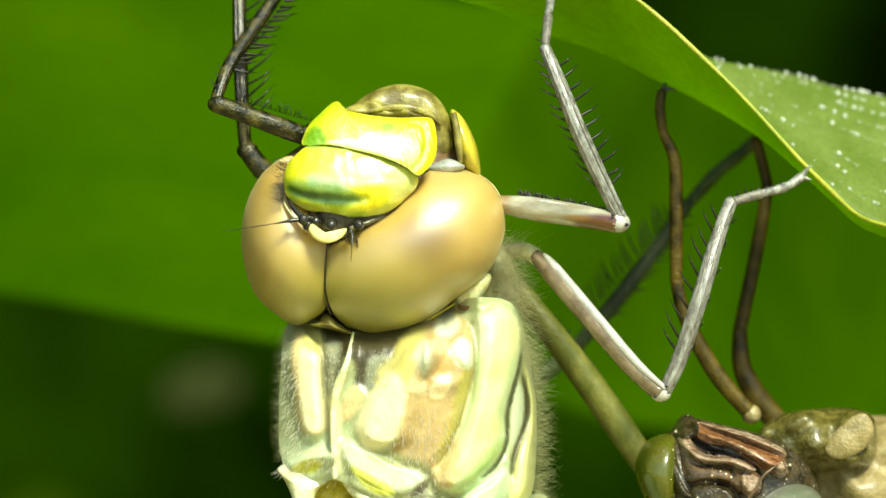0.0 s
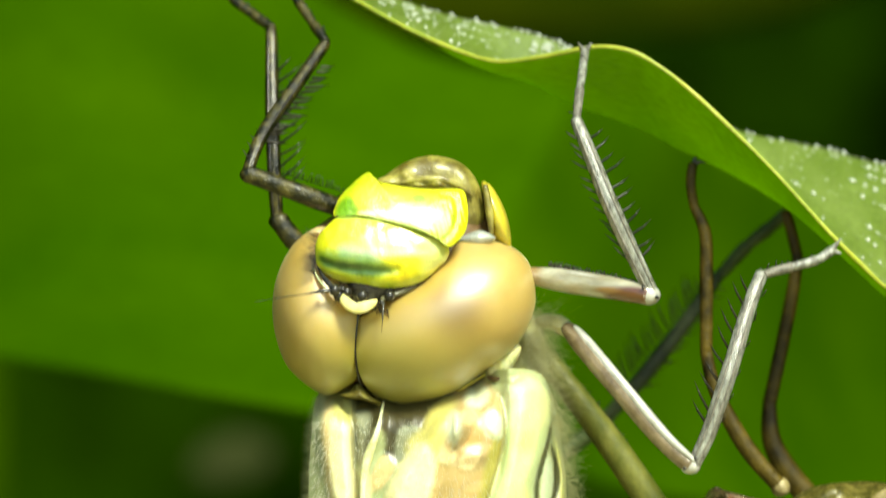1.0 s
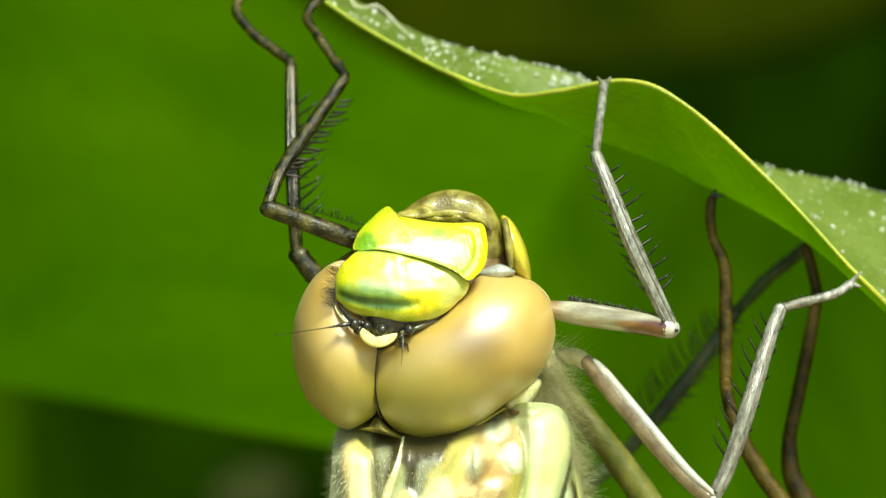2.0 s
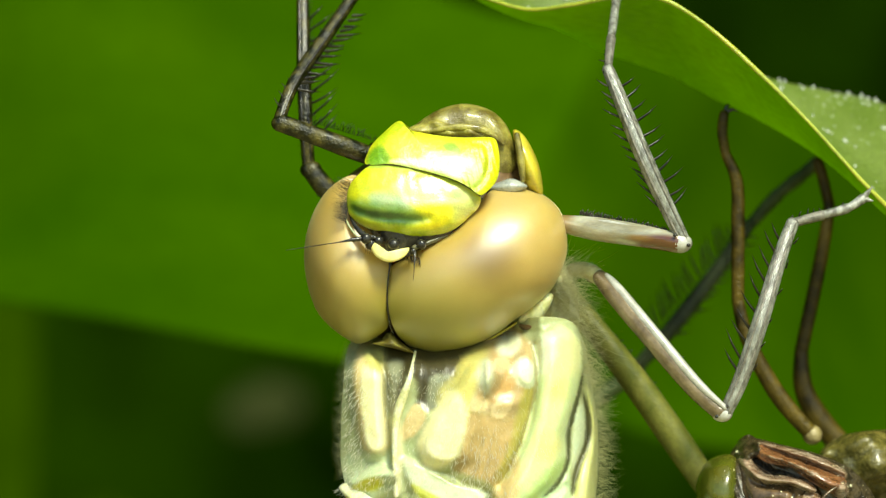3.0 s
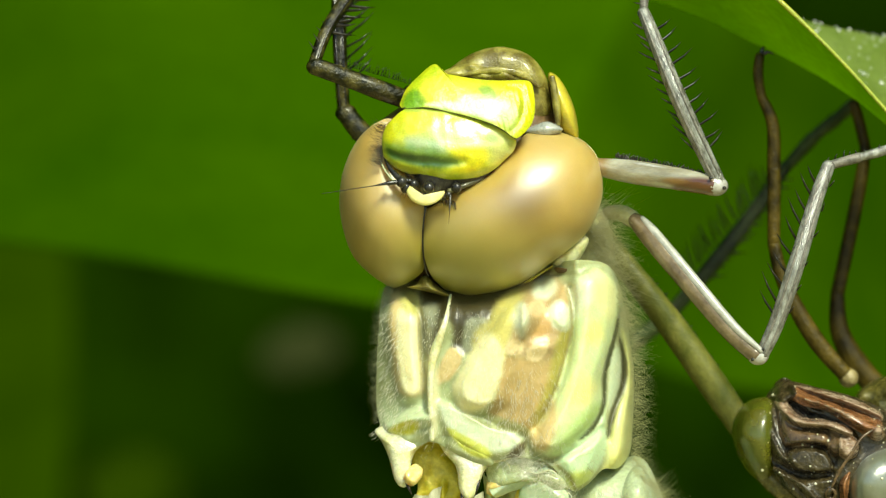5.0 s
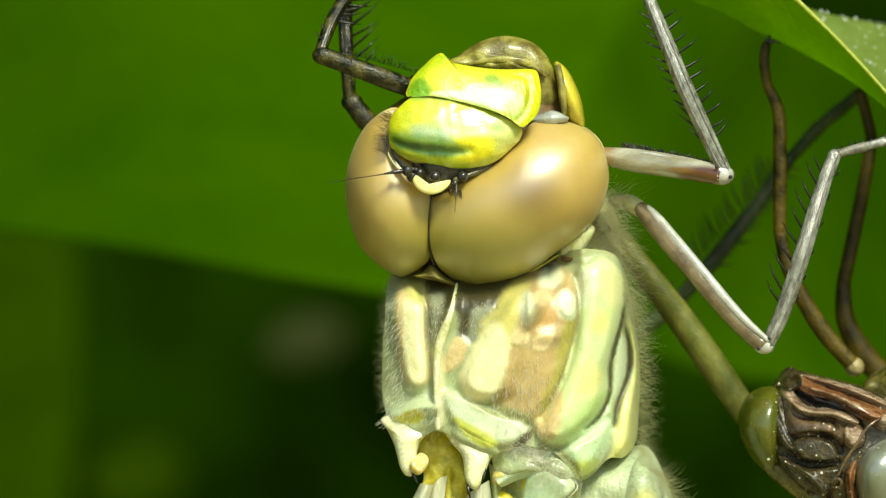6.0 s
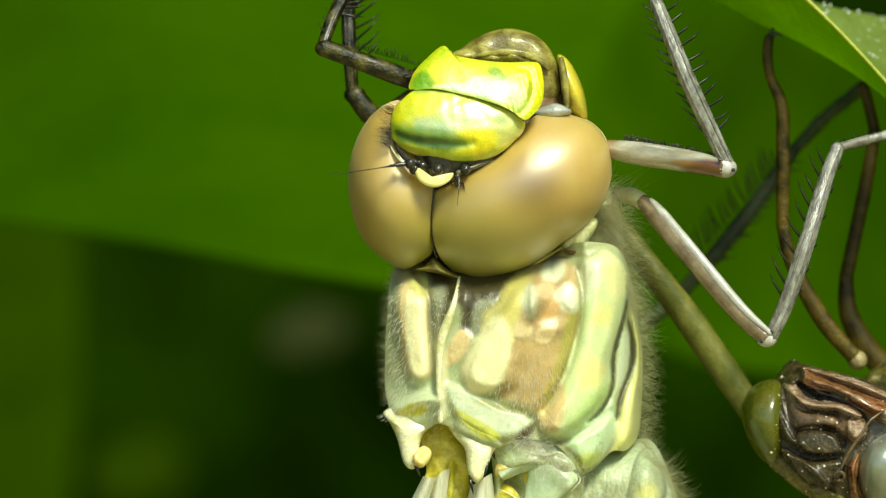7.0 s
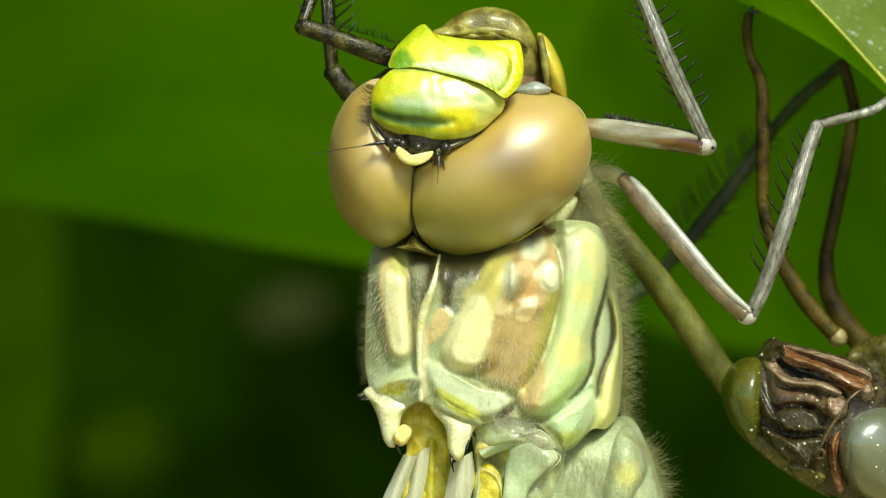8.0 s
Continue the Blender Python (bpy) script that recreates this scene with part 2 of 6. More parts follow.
M_LEAFTOP = surface("leaf_upper_side", (0.135, 0.205, 0.025), (0.19, 0.265, 0.05), 2.0, 0.4, 0.5, 0.15, 0.6, glow_through=0.3, gloss=0.4)
M_RIM = surface("leaf_margin", (0.40, 0.43, 0.05), (0.26, 0.33, 0.035), 1.2, 0.3, 0.3, 0.15, 0.5, sss=0.3)
M_DEW = surface("dew_grain", (0.80, 0.84, 0.72), (0.85, 0.88, 0.80), 0.3, 0.1, 0.0, 0.1, 0.1, coat=0.6, clear=0.2)
M_BLADE = surface("far_leaf", (0.021, 0.068, 0.0003), (0.043, 0.106, 0.0004), 9.0, 0.7, 0.1, 0.5, 0.3, glow_through=0.25, gloss=0.0, stretch=(0.5, 1, 1.2), contrast=(0.25, 0.75))
# near-black green stands in for shade; the sun still reaches this bank
M_SHADE = surface("shade_coloured_foliage", (0.0020, 0.0065, 0.0002), (0.011, 0.032, 0.0004), 30.0, 0.9, 0.2, 3.0, 0.7, gloss=0.0)
# darker leaf greens: the weak light far behind is put into the colour
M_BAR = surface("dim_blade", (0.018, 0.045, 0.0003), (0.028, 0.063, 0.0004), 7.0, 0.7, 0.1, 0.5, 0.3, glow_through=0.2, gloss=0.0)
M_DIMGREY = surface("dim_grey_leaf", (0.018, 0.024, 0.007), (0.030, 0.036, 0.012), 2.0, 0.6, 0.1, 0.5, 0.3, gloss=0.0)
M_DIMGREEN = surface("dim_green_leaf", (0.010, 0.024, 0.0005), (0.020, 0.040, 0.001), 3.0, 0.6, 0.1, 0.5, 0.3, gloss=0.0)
M_DIMOLIVE = surface("dim_olive_glow", (0.008, 0.015, 0.0004), (0.021, 0.028, 0.0006), 22.0, 0.7, 0.1, 0.5, 0.3, gloss=0.0)
# kept pale so the ground below throws light up at the insect
M_BOUNCE = surface("bounce_ground", (0.28, 0.24, 0.09), (0.41, 0.36, 0.14), 60.0, 0.9, 0.5, 4.0, 0.8)


# ---- builders ----
def smooth(points, n, closed=True):
    """Catmull-Rom through the points, n samples."""
    p = [Vector(q) for q in points]
    k = len(p)
    out = []
    spans = k if closed else k - 1
    for i in range(n):
        s = i * spans / (n if closed else n - 1)
        j = min(int(s), spans - 1)
        u = s - j
        if closed:
            a, b, c, d = p[(j - 1) % k], p[j], p[(j + 1) % k], p[(j + 2) % k]
        else:
            a, b, c, d = p[max(j - 1, 0)], p[j], p[min(j + 1, k - 1)], p[min(j + 2, k - 1)]
        out.append(0.5 * (2 * b + (c - a) * u + (2 * a - 5 * b + 4 * c - d) * u * u + (3 * b - a - 3 * c + d) * u ** 3))
    return out


def blob(bm, outline, depth, front, back=None, on=None, square=1.0, n=40, rings=8, tilt=(0.0, 0.0), lumps=0.0, grain=1.0, apex=(0.0, 0.0), soft=False):
    """A closed swollen body: a smooth outline across, domed towards the viewer's side by front and behind by back."""
    back = front * 0.6 if back is None else back
    core = bm.verts.layers.float.get("core") or bm.verts.layers.float.new("core")
    rim = smooth(outline, n)
    c = sum(rim, Vector((0, 0))) / n
    loops = []
    steps = [math.pi * i / (2 * rings) for i in range(2 * rings + 1)]
    for th in steps:
        r = math.sin(th) ** square if 0 < th < math.pi - 1e-6 else 0.0
        h = math.cos(th)
        y0 = -front * h if h > 0 else -back * h
        if soft and h > 0:
            r, y0 = th / (math.pi / 2), -front * h * h
        ring = []
        for q in ([c] if r == 0 else rim):
            v = c + (q - c) * r + Vector(apex) * max(h, 0) ** 2
            y = depth + y0 + tilt[0] * (v.x - c.x) + tilt[1] * (v.y - c.y)
            if on:
                y += on(v.x, v.y)
            if lumps and h > 0:
                y += lumps * noise.noise(Vector((v.x, v.y, depth)) / grain) * r ** 0.2
            ring.append(bm.verts.new((v.x, y, v.y)))
            ring[-1][core] = max(h, 0)
        loops.append(ring)
    for a, b in zip(loops, loops[1:]):
        for i in range(n):
            j = (i + 1) % n
            f = [a[i % len(a)], a[j % len(a)], b[j % len(b)], b[i % len(b)]]
            seen = list(dict.fromkeys(f))
            if len(seen) > 2:
                bm.faces.new(seen[::-1])


def dome(outline, centre, height, power=2.0, rim=0.0, tilt=(0.0, 0.0)):
    """Depth of a swelling over an outline: full at the centre, falling off roundly to the rim."""
    pts = [p - Vector(centre) for p in smooth(outline, 240)]
    rays = sorted((math.atan2(p.y, p.x), p.length) for p in pts)
    ang, far = [a for a, r in rays], [r for a, r in rays]
    # the ellipse that suits the outline best rules the middle, the outline itself the rim
    form = np.linalg.lstsq(np.array([(math.cos(a) ** 2, math.cos(a) * math.sin(a), math.sin(a) ** 2) for a in ang]), np.array([r ** -2.0 for r in far]), rcond=None)[0]

    def depth(x, z):
        x, z = x - centre[0], z - centre[1]
        reach = np.interp(math.atan2(z, x), ang, far, period=2 * math.pi)
        r = math.hypot(x, z)
        rho = min(1.0, r / reach)
        mild = min(1.0, math.sqrt(max(0.0, form[0] * x * x + form[1] * x * z + form[2] * z * z)))
        u = rho * rho * (3 - 2 * rho)
        rho = mild * (1 - u) + rho * u
        return rim - height * math.sqrt(max(0.0, 1 - rho ** power)) + tilt[0] * x + tilt[1] * z

    return depth


def limb(bm, points, radii, n=12, steps=None, flat=1.0, groove=0.0):
    """A tapering tube through the points with rounded ends."""
    k = len(points)
    steps = steps or 6 * k
    path = smooth(points, steps, False)
    rad = [r[0] for r in smooth([(r, 0, 0) for r in radii], steps, False)]
    # rounded ends
    t0, t1 = (path[1] - path[0]).normalized(), (path[-1] - path[-2]).normalized()
    path = [path[0] - t0 * rad[0] * 0.7, path[0] - t0 * rad[0] * 0.5] + path + [path[-1] + t1 * rad[-1] * 0.5, path[-1] + t1 * rad[-1] * 0.7]
    rad = [rad[0] * 0.25, rad[0] * 0.72] + rad + [rad[-1] * 0.72, rad[-1] * 0.25]
    side = None
    loops = []
    for i, p in enumerate(path):
        t = (path[min(i + 1, len(path) - 1)] - path[max(i - 1, 0)]).normalized()
        side = (side - t * side.dot(t)).normalized() if side else t.cross(Vector((0.1, 1, 0.1))).normalized()
        up = t.cross(side)
        ring = []
        for j in range(n):
            a = 2 * math.pi * j / n
            r = max(rad[i], 0.004) * (1 - groove * max(0, math.cos(2 * a)) ** 6)
            ring.append(bm.verts.new(p + (side * math.cos(a) + up * math.sin(a) * flat) * r))
        loops.append(ring)
    for a, b in zip(loops, loops[1:]):
        for j in range(n):
            bm.faces.new((a[j], a[(j + 1) % n], b[(j + 1) % n], b[j]))
    bm.faces.new(loops[0][::-1])
    bm.faces.new(loops[-1])


def ball(bm, p, r, n=10, squash=(1, 1, 1)):
    bmesh.ops.create_uvsphere(bm, u_segments=n, v_segments=max(6, n // 2 + 2), radius=1.0,
                              matrix=Matrix.Translation(p) @ Matrix.Diagonal((r * squash[0], r * squash[1], r * squash[2], 1)))


def hair(bm, base, way, length, r, bend=(0, 0, 0)):
    """A bent needle with three sides."""
    base, way, bend = Vector(base), Vector(way).normalized(), Vector(bend)
    side = way.orthogonal().normalized()
    up = way.cross(side)
    mid, tip = base + way * length * 0.55 + bend * length * 0.12, base + way * length + bend * length * 0.4
    a, b = [], []
    for j in range(3):
        o = side * math.cos(2.0944 * j) + up * math.sin(2.0944 * j)
        a.append(bm.verts.new(base + o * r))
        b.append(bm.verts.new(mid + o * r * 0.75))
    t = bm.verts.new(tip)
    for j in range(3):
        k = (j + 1) % 3
        bm.faces.new((a[j], a[k], b[k], b[j]))
        bm.faces.new((b[j], b[k], t))


def root(name, base, label, category, group="", kind=""):
    """A thing: an empty at its base, given in millimetres."""
    ob = new(name)
    ob.empty_display_size = 0.002
    ob.location = HOST + Vector(base) * MM
    return tagged(ob, label, category, group, kind)


def origin_of(parent):
    p = Vector((0, 0, 0))
    while parent is not None:
        p += parent.location
        parent = parent.parent
    return p


def part(name, bm, material, parent, label="", kind="", shade=True):
    """Links a bmesh, built in millimetres round HOST, as one mesh under a thing or a part."""
    o = origin_of(parent)
    bmesh.ops.transform(bm, matrix=Matrix.Translation(HOST - o) @ Matrix.Scale(MM, 4), verts=bm.verts)
    bmesh.ops.recalc_face_normals(bm, faces=bm.faces)
    me = bpy.data.meshes.new(name)
    bm.to_mesh(me)
    bm.free()
    me.materials.append(material)
    if shade:
        me.polygons.foreach_set("use_smooth", [True] * len(me.polygons))
    ob = new(name, me)
    ob.parent = parent
    if label or kind:
        tagged(ob, label, kind=kind)
    return ob


def made(fn, *a, **k):
    bm = bmesh.new()
    fn(bm, *a, **k)
    return bm


# ---- setting ----
def setting():
    # ground out of view, added as a pale reflector under the plant
    bm = bmesh.new()
    bmesh.ops.create_grid(bm, x_segments=60, y_segments=60, size=60.0)
    for v in bm.verts:
        near = math.exp(-(v.co.xy.length / 3) ** 2)
        v.co.z = 0.03 * noise.noise(v.co * 0.7) * (1 - near)
    me = bpy.data.meshes.new("ground")
    bm.to_mesh(me)
    bm.free()
    me.materials.append(M_BOUNCE)
    tagged(new("ground", me), "unseen ground far below, added pale to bounce light up", "ground", kind="structure")
    # a bank of growth curving round behind the plant, shade put into its colour
    bm = bmesh.new()
    cols, rows_ = 90, 44
    grid = []
    for i in range(cols + 1):
        a = math.pi * (-0.12 + 1.24 * i / cols)
        line = []
        for j in range(rows_ + 1):
            z = -0.02 + 1.25 * j / rows_
            r = 0.42 + 0.10 * noise.noise(Vector((math.cos(a) * 5, math.sin(a) * 5, z * 9))) + 0.05 * noise.noise(Vector((a * 16, z * 30, 3)))
            line.append(bm.verts.new((r * math.cos(a), r * math.sin(a), z)))
        grid.append(line)
    for i in range(cols):
        for j in range(rows_):
            bm.faces.new((grid[i][j], grid[i + 1][j], grid[i + 1][j + 1], grid[i][j + 1]))
    me = bpy.data.meshes.new("backdrop")
    bm.to_mesh(me)
    bm.free()
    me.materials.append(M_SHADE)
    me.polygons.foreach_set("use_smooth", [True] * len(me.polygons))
    tagged(new("backdrop", me), "bank of growth behind the plant, shade put into near-black green", "foliage", kind="structure")


setting()


def sheet(bm, lines, n=80, m=6, thick=0.12):
    """A lamina lofted through curves given from one margin to the other."""
    curves = [smooth(c, n, False) for c in lines]
    total = (len(curves) - 1) * m
    across = [smooth([c[i] for c in curves], total + 1, False) for i in range(n)]
    top = [[bm.verts.new(p) for p in col] for col in across]
    low = [[bm.verts.new(p + Vector((0, thick, 0.02))) for p in col] for col in across]
    for a, b, flip in ((top, top, False), (low, low, True)):
        for i in range(n - 1):
            for s in range(total):
                f = (a[i][s], a[i + 1][s], a[i + 1][s + 1], a[i][s + 1])
                bm.faces.new(f[::-1] if flip else f)
    for i in range(n - 1):
        bm.faces.new((top[i][0], low[i][0], low[i + 1][0], top[i + 1][0]))
        bm.faces.new((top[i][-1], top[i + 1][-1], low[i + 1][-1], low[i][-1]))
    return across


MARGIN = [(-5.99, 8.20, 18.21), (-4.56, 7.50, 17.16), (-2.44, 6.50, 15.49), (-0.35, 5.50, 14.14), (1.71, 4.50, 13.02), (3.75, 3.60, 12.25), (5.36, 2.80, 12.31), (6.66, 2.20, 12.52), (7.62, 1.90, 12.64), (8.42, 1.75, 12.55), (9.06, 1.65, 12.31), (9.82, 1.50, 11.84), (10.62, 1.40, 11.22), (11.75, 1.20, 10.18), (13.75, 1.00, 8.19), (15.74, 0.80, 5.97), (16.88, 0.90, 4.85), (17.92, 1.20, 3.95), (19.17, 2.00, 3.53), (20.93, 3.00, 3.04), (25.14, 5.00, 2.46)]
CREASE = [(-6.04, 9.4, 18.47), (-4.59, 8.7, 17.41), (-2.46, 7.8, 15.74), (-0.36, 7.0, 14.4), (1.73, 6.4, 13.3), (3.81, 6.2, 12.19), (5.49, 6.6, 11.55), (6.89, 7.5, 10.9), (7.9, 7.45, 10.56), (8.73, 7.4, 10.27), (9.4, 7.3, 10.01), (10.18, 7.1, 9.6), (11.01, 7.0, 9.15), (12.18, 6.6, 8.58), (14.17, 5.6, 7.35), (16.12, 4.4, 5.79), (17.18, 3.6, 4.77), (18.19, 3.4, 3.83), (19.38, 3.6, 3.26), (21.14, 4.5, 2.55), (25.38, 6.5, 1.65)]


def leaf_over():
    t = root("leaf", (8.76, 1.70, 12.32), "large green leaf with a pale yellow margin folded over the insect", "leaf")
    part("lamina_underside", made(sheet, [MARGIN, [(p + q) / 2 + Vector((0, 0.3, -0.25)) for p, q in zip(map(Vector, MARGIN), map(Vector, CREASE))], CREASE], 140, 8, 0.15), M_LEAF, t, "smooth green leaf underside")
    rise = [(-6.14, 12.00, 19.04), (-3.80, 10.90, 17.53), (-1.64, 9.90, 16.14), (0.70, 8.90, 14.88), (2.39, 8.30, 14.29), (3.86, 8.00, 13.95), (5.96, 7.80, 13.41), (7.22, 7.90, 12.87), (7.92, 8.00, 12.62), (8.77, 8.00, 12.24), (9.61, 8.00, 11.82), (10.45, 8.00, 11.40), (11.51, 8.00, 10.83), (13.07, 8.60, 10.09), (14.97, 9.00, 9.69), (16.66, 9.50, 9.40), (18.10, 9.50, 8.98), (19.27, 9.50, 8.74), (20.59, 9.80, 8.50), (22.32, 10.00, 8.09), (26.28, 12.00, 7.33)]
    # the upper side starts at the margin where the fold is narrow, at the crease further on
    back = [(p[0], p[1] + 0.35, p[2] + 0.05) if i < 5 else (q[0], q[1] + 0.5, q[2] + 0.2) for i, (p, q) in enumerate(zip(MARGIN, CREASE))]
    across = []
    bm = bmesh.new()
    across += sheet(bm, [back, rise], 140, 10, 0.12)
    part("lamina_upper_side", bm, M_LEAFTOP, t, "paler upper side of the leaf, wet and grainy")
    part("margin", made(limb, MARGIN, [0.08 + 0.012 * math.sin(2.1 * i) for i in range(len(MARGIN))], 8, 200), M_RIM, t, "translucent yellow leaf margin")
    return across


def dew(across):
    """Pale grains of dew on the upper side of the leaf."""
    bm = bmesh.new()
    rng = random.Random(4)
    for k in range(2700):
        i = int(rng.random() * (len(across) - 1))
        col = across[i]
        s = min(len(col) - 1, int(len(col) * rng.random() ** 0.7))
        if noise.noise(Vector(col[s]) * 0.55) + rng.random() < 0.45:
            continue
        p = col[s] + (across[i + 1][s] - col[s]) * rng.random() + Vector((0, -0.03, 0.03))
        r = 0.018 + 0.07 * rng.random() ** 3.0
        ring = [bm.verts.new(p + Vector(c) * r) for c in ((1, 0, 0), (0.5, 0.87, 0), (-0.5, 0.87, 0), (-1, 0, 0), (-0.5, -0.87, 0), (0.5, -0.87, 0))]
        caps = [bm.verts.new(p + Vector((0, 0, c * r))) for c in (1 + 0.9 * rng.random(), -1)]
        for a, b in zip(ring, ring[1:] + ring[:1]):
            bm.faces.new((a, b, caps[0]))
            bm.faces.new((b, a, caps[1]))
    t = part("dew", bm, M_DEW, None)
    tagged(t, "pale grains of dew on the upper side of the leaf", "dew", kind="stuff")


dew(leaf_over())
tagged(part("fibre", made(limb, [(-2.47, 8.20, 16.29), (-2.22, 8.40, 16.37), (-2.00, 8.20, 15.97), (-1.62, 8.20, 15.89), (-1.20, 8.40, 15.99), (-0.78, 8.20, 15.66), (-0.36, 7.80, 15.19), (0.06, 7.40, 14.74)], [0.03, 0.06, 0.05, 0.035, 0.04, 0.04, 0.035, 0.02], 8), M_WING, None),
       "pale curled fibre lying on the leaf", "fibre")


def far_blades():
    # sunlit shapes in shade-dark colours; the olive one is added as a glow
    for outline, d, m, label in (([(-17.29, -5.99), (-15.78, -3.97), (-12.76, -3.21), (-10.25, -4.47), (-10.75, -6.49), (-13.78, -7.49), (-16.28, -7.49)], 225.7, M_DIMGREY, "small greyish leaf far behind, shade put into its colour"),
                                 ([(-37.1, -20.06), (-34.31, -16.71), (-29.84, -16.43), (-27.05, -19.5), (-29.27, -22.85), (-34.31, -22.85)], 267.6, M_DIMGREEN, "small green leaf far behind, shade put into its colour"),
                                 ([(-13.77, 60.58), (11.27, 63.71), (44.66, 58.49), (50.92, 45.45), (37.36, 35.53), (11.27, 32.4), (-11.69, 35.53)], 240.0, M_DIMOLIVE, "olive leaf shape added far behind for a dim glow")):
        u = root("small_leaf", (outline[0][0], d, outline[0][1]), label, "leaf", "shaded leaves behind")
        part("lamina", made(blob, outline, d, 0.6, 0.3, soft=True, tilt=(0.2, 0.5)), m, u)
    t = root("leaf", (-4.92, 50.5, -0.78), "broad sunlit green leaf out of focus behind the insect", "leaf")
    end = [(-44.61, 48.5, 4.0), (-34.02, 48.5, 3.21), (-26.07, 48.5, 2.55), (-19.45, 48.5, 1.83), (-16.79, 48.5, 1.48), (-13.89, 48.5, 1.03), (-10.97, 48.5, 0.5), (-8.05, 48.5, -0.02), (-5.14, 48.5, -0.5), (-2.22, 48.5, -0.98), (0.43, 48.5, -1.48), (3.11, 50.5, -2.2), (5.9, 54.6, -3.0), (8.9, 60.9, -3.85), (12.08, 67.4, -4.75), (17.1, 76.3, -5.7), (22.76, 87.9, -6.5), (28.94, 100.1, -7.49), (35.71, 113.0, -9.1), (44.94, 126.5, -11.05), (55.61, 143.8, -13.71)]
    top = [(-48.12, 64.0, 41.18), (-30.83, 63.0, 37.29), (-19.46, 63.0, 31.31), (-11.03, 65.0, 25.57), (-6.32, 68.0, 22.74), (-3.44, 70.0, 20.89), (-0.51, 71.8, 19.35), (2.46, 71.8, 17.95), (5.42, 71.8, 17.21), (7.79, 71.8, 17.06), (9.87, 71.8, 16.86), (12.18, 76.3, 16.8), (15.98, 83.2, 15.77), (18.71, 90.3, 14.54), (22.83, 100.1, 12.73), (27.25, 110.4, 11.16), (30.09, 118.3, 9.72), (32.86, 126.5, 8.17), (36.04, 135.0, 7.27), (40.29, 143.8, 5.94), (50.76, 162.1, 4.21)]
    mix = lambda u, dy: [Vector(a).lerp(Vector(b), u) + Vector((0, dy + 0.7 * math.sin(a[0] * 0.23 + u * 5) + 0.019 * min(0, a[0] + 5) ** 2 * (1 - u), 0)) for a, b in zip(end, top)]
    part("lamina", made(sheet, [mix(0.0, 0.0), mix(0.18, 1.4), mix(0.5, 1.0), mix(0.8, 0.3), top], 60, 6, 0.3), M_BLADE, t)
    t = root("blade", (-33.73, 171.8, -19.75), "broad green blade out of focus behind the insect", "leaf")
    a = [(-56.98, 181.8, 6.25), (-56.1, 181.8, -7.05), (-54.76, 181.8, -24.8), (-53.87, 181.8, -51.43)]
    b = [(-40.19, 171.8, 5.56), (-40.19, 171.8, -6.84), (-40.19, 171.8, -24.06), (-39.76, 171.8, -49.87)]
    c = [(-29.35, 171.8, 4.78), (-29.21, 171.8, -6.84), (-29.93, 171.8, -24.06), (-30.5, 171.8, -49.87)]
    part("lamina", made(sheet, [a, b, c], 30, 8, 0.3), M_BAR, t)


far_blades()


def line_distance(gx, gz, pts, closed):
    """Distance of each place of a grid from a line, and whether it lies inside."""
    best, inside = np.full(gx.shape, 99.0), np.zeros(gx.shape, bool)
    for p, q in zip(pts, pts[1:] + (pts[:1] if closed else [])):
        dx, dz = q[0] - p[0], q[1] - p[1]
        u = np.clip(((gx - p[0]) * dx + (gz - p[1]) * dz) / (dx * dx + dz * dz + 1e-9), 0, 1)
        best = np.minimum(best, np.hypot(gx - p[0] - u * dx, gz - p[1] - u * dz))
        if abs(dz) > 1e-9:
            inside ^= ((p[1] > gz) != (q[1] > gz)) & (gx < p[0] + (gz - p[1]) * dx / dz)
    return best, inside


class Markings:
    """Pigment of a skin: zones of colour with soft, uneven borders over a base colour. Called with a bmesh, it paints it."""

    def __init__(self, corner, cells, base, step=0.06):
        self.corner, self.cells, self.step = corner, cells, step
        self.gx, self.gz = np.meshgrid(corner[0] + step * np.arange(cells[0]), corner[1] + step * np.arange(cells[1]), indexing="ij")
        self.wave = np.array([[noise.noise(Vector((x, 7, z)) * 2.2) for x, z in zip(a, b)] for a, b in zip(self.gx, self.gz)])
        self.field = np.ones(self.gx.shape + (3,)) * np.array(base)

    def zone(self, outline, colour, soft, amount):
        best, inside = line_distance(self.gx, self.gz, [tuple(v) for v in smooth(outline, 32)], True)
        u = np.clip((np.where(inside, best, -best) + self.wave * soft * 0.5) / (2 * soft) + 0.5, 0, 1)
        u = (amount * u * u * (3 - 2 * u))[..., None]
        self.field = self.field * (1 - u) + np.array(colour) * u

    def __call__(self, bm):
        tone = bm.verts.layers.float_color.new("pigment")
        for v in bm.verts:
            i = int(max(0, min(self.cells[0] - 1, round((v.co.x - self.corner[0]) / self.step))))
            j = int(max(0, min(self.cells[1] - 1, round((v.co.z - self.corner[1]) / self.step))))
            v[tone] = (*self.field[i, j], 1.0)
        return bm


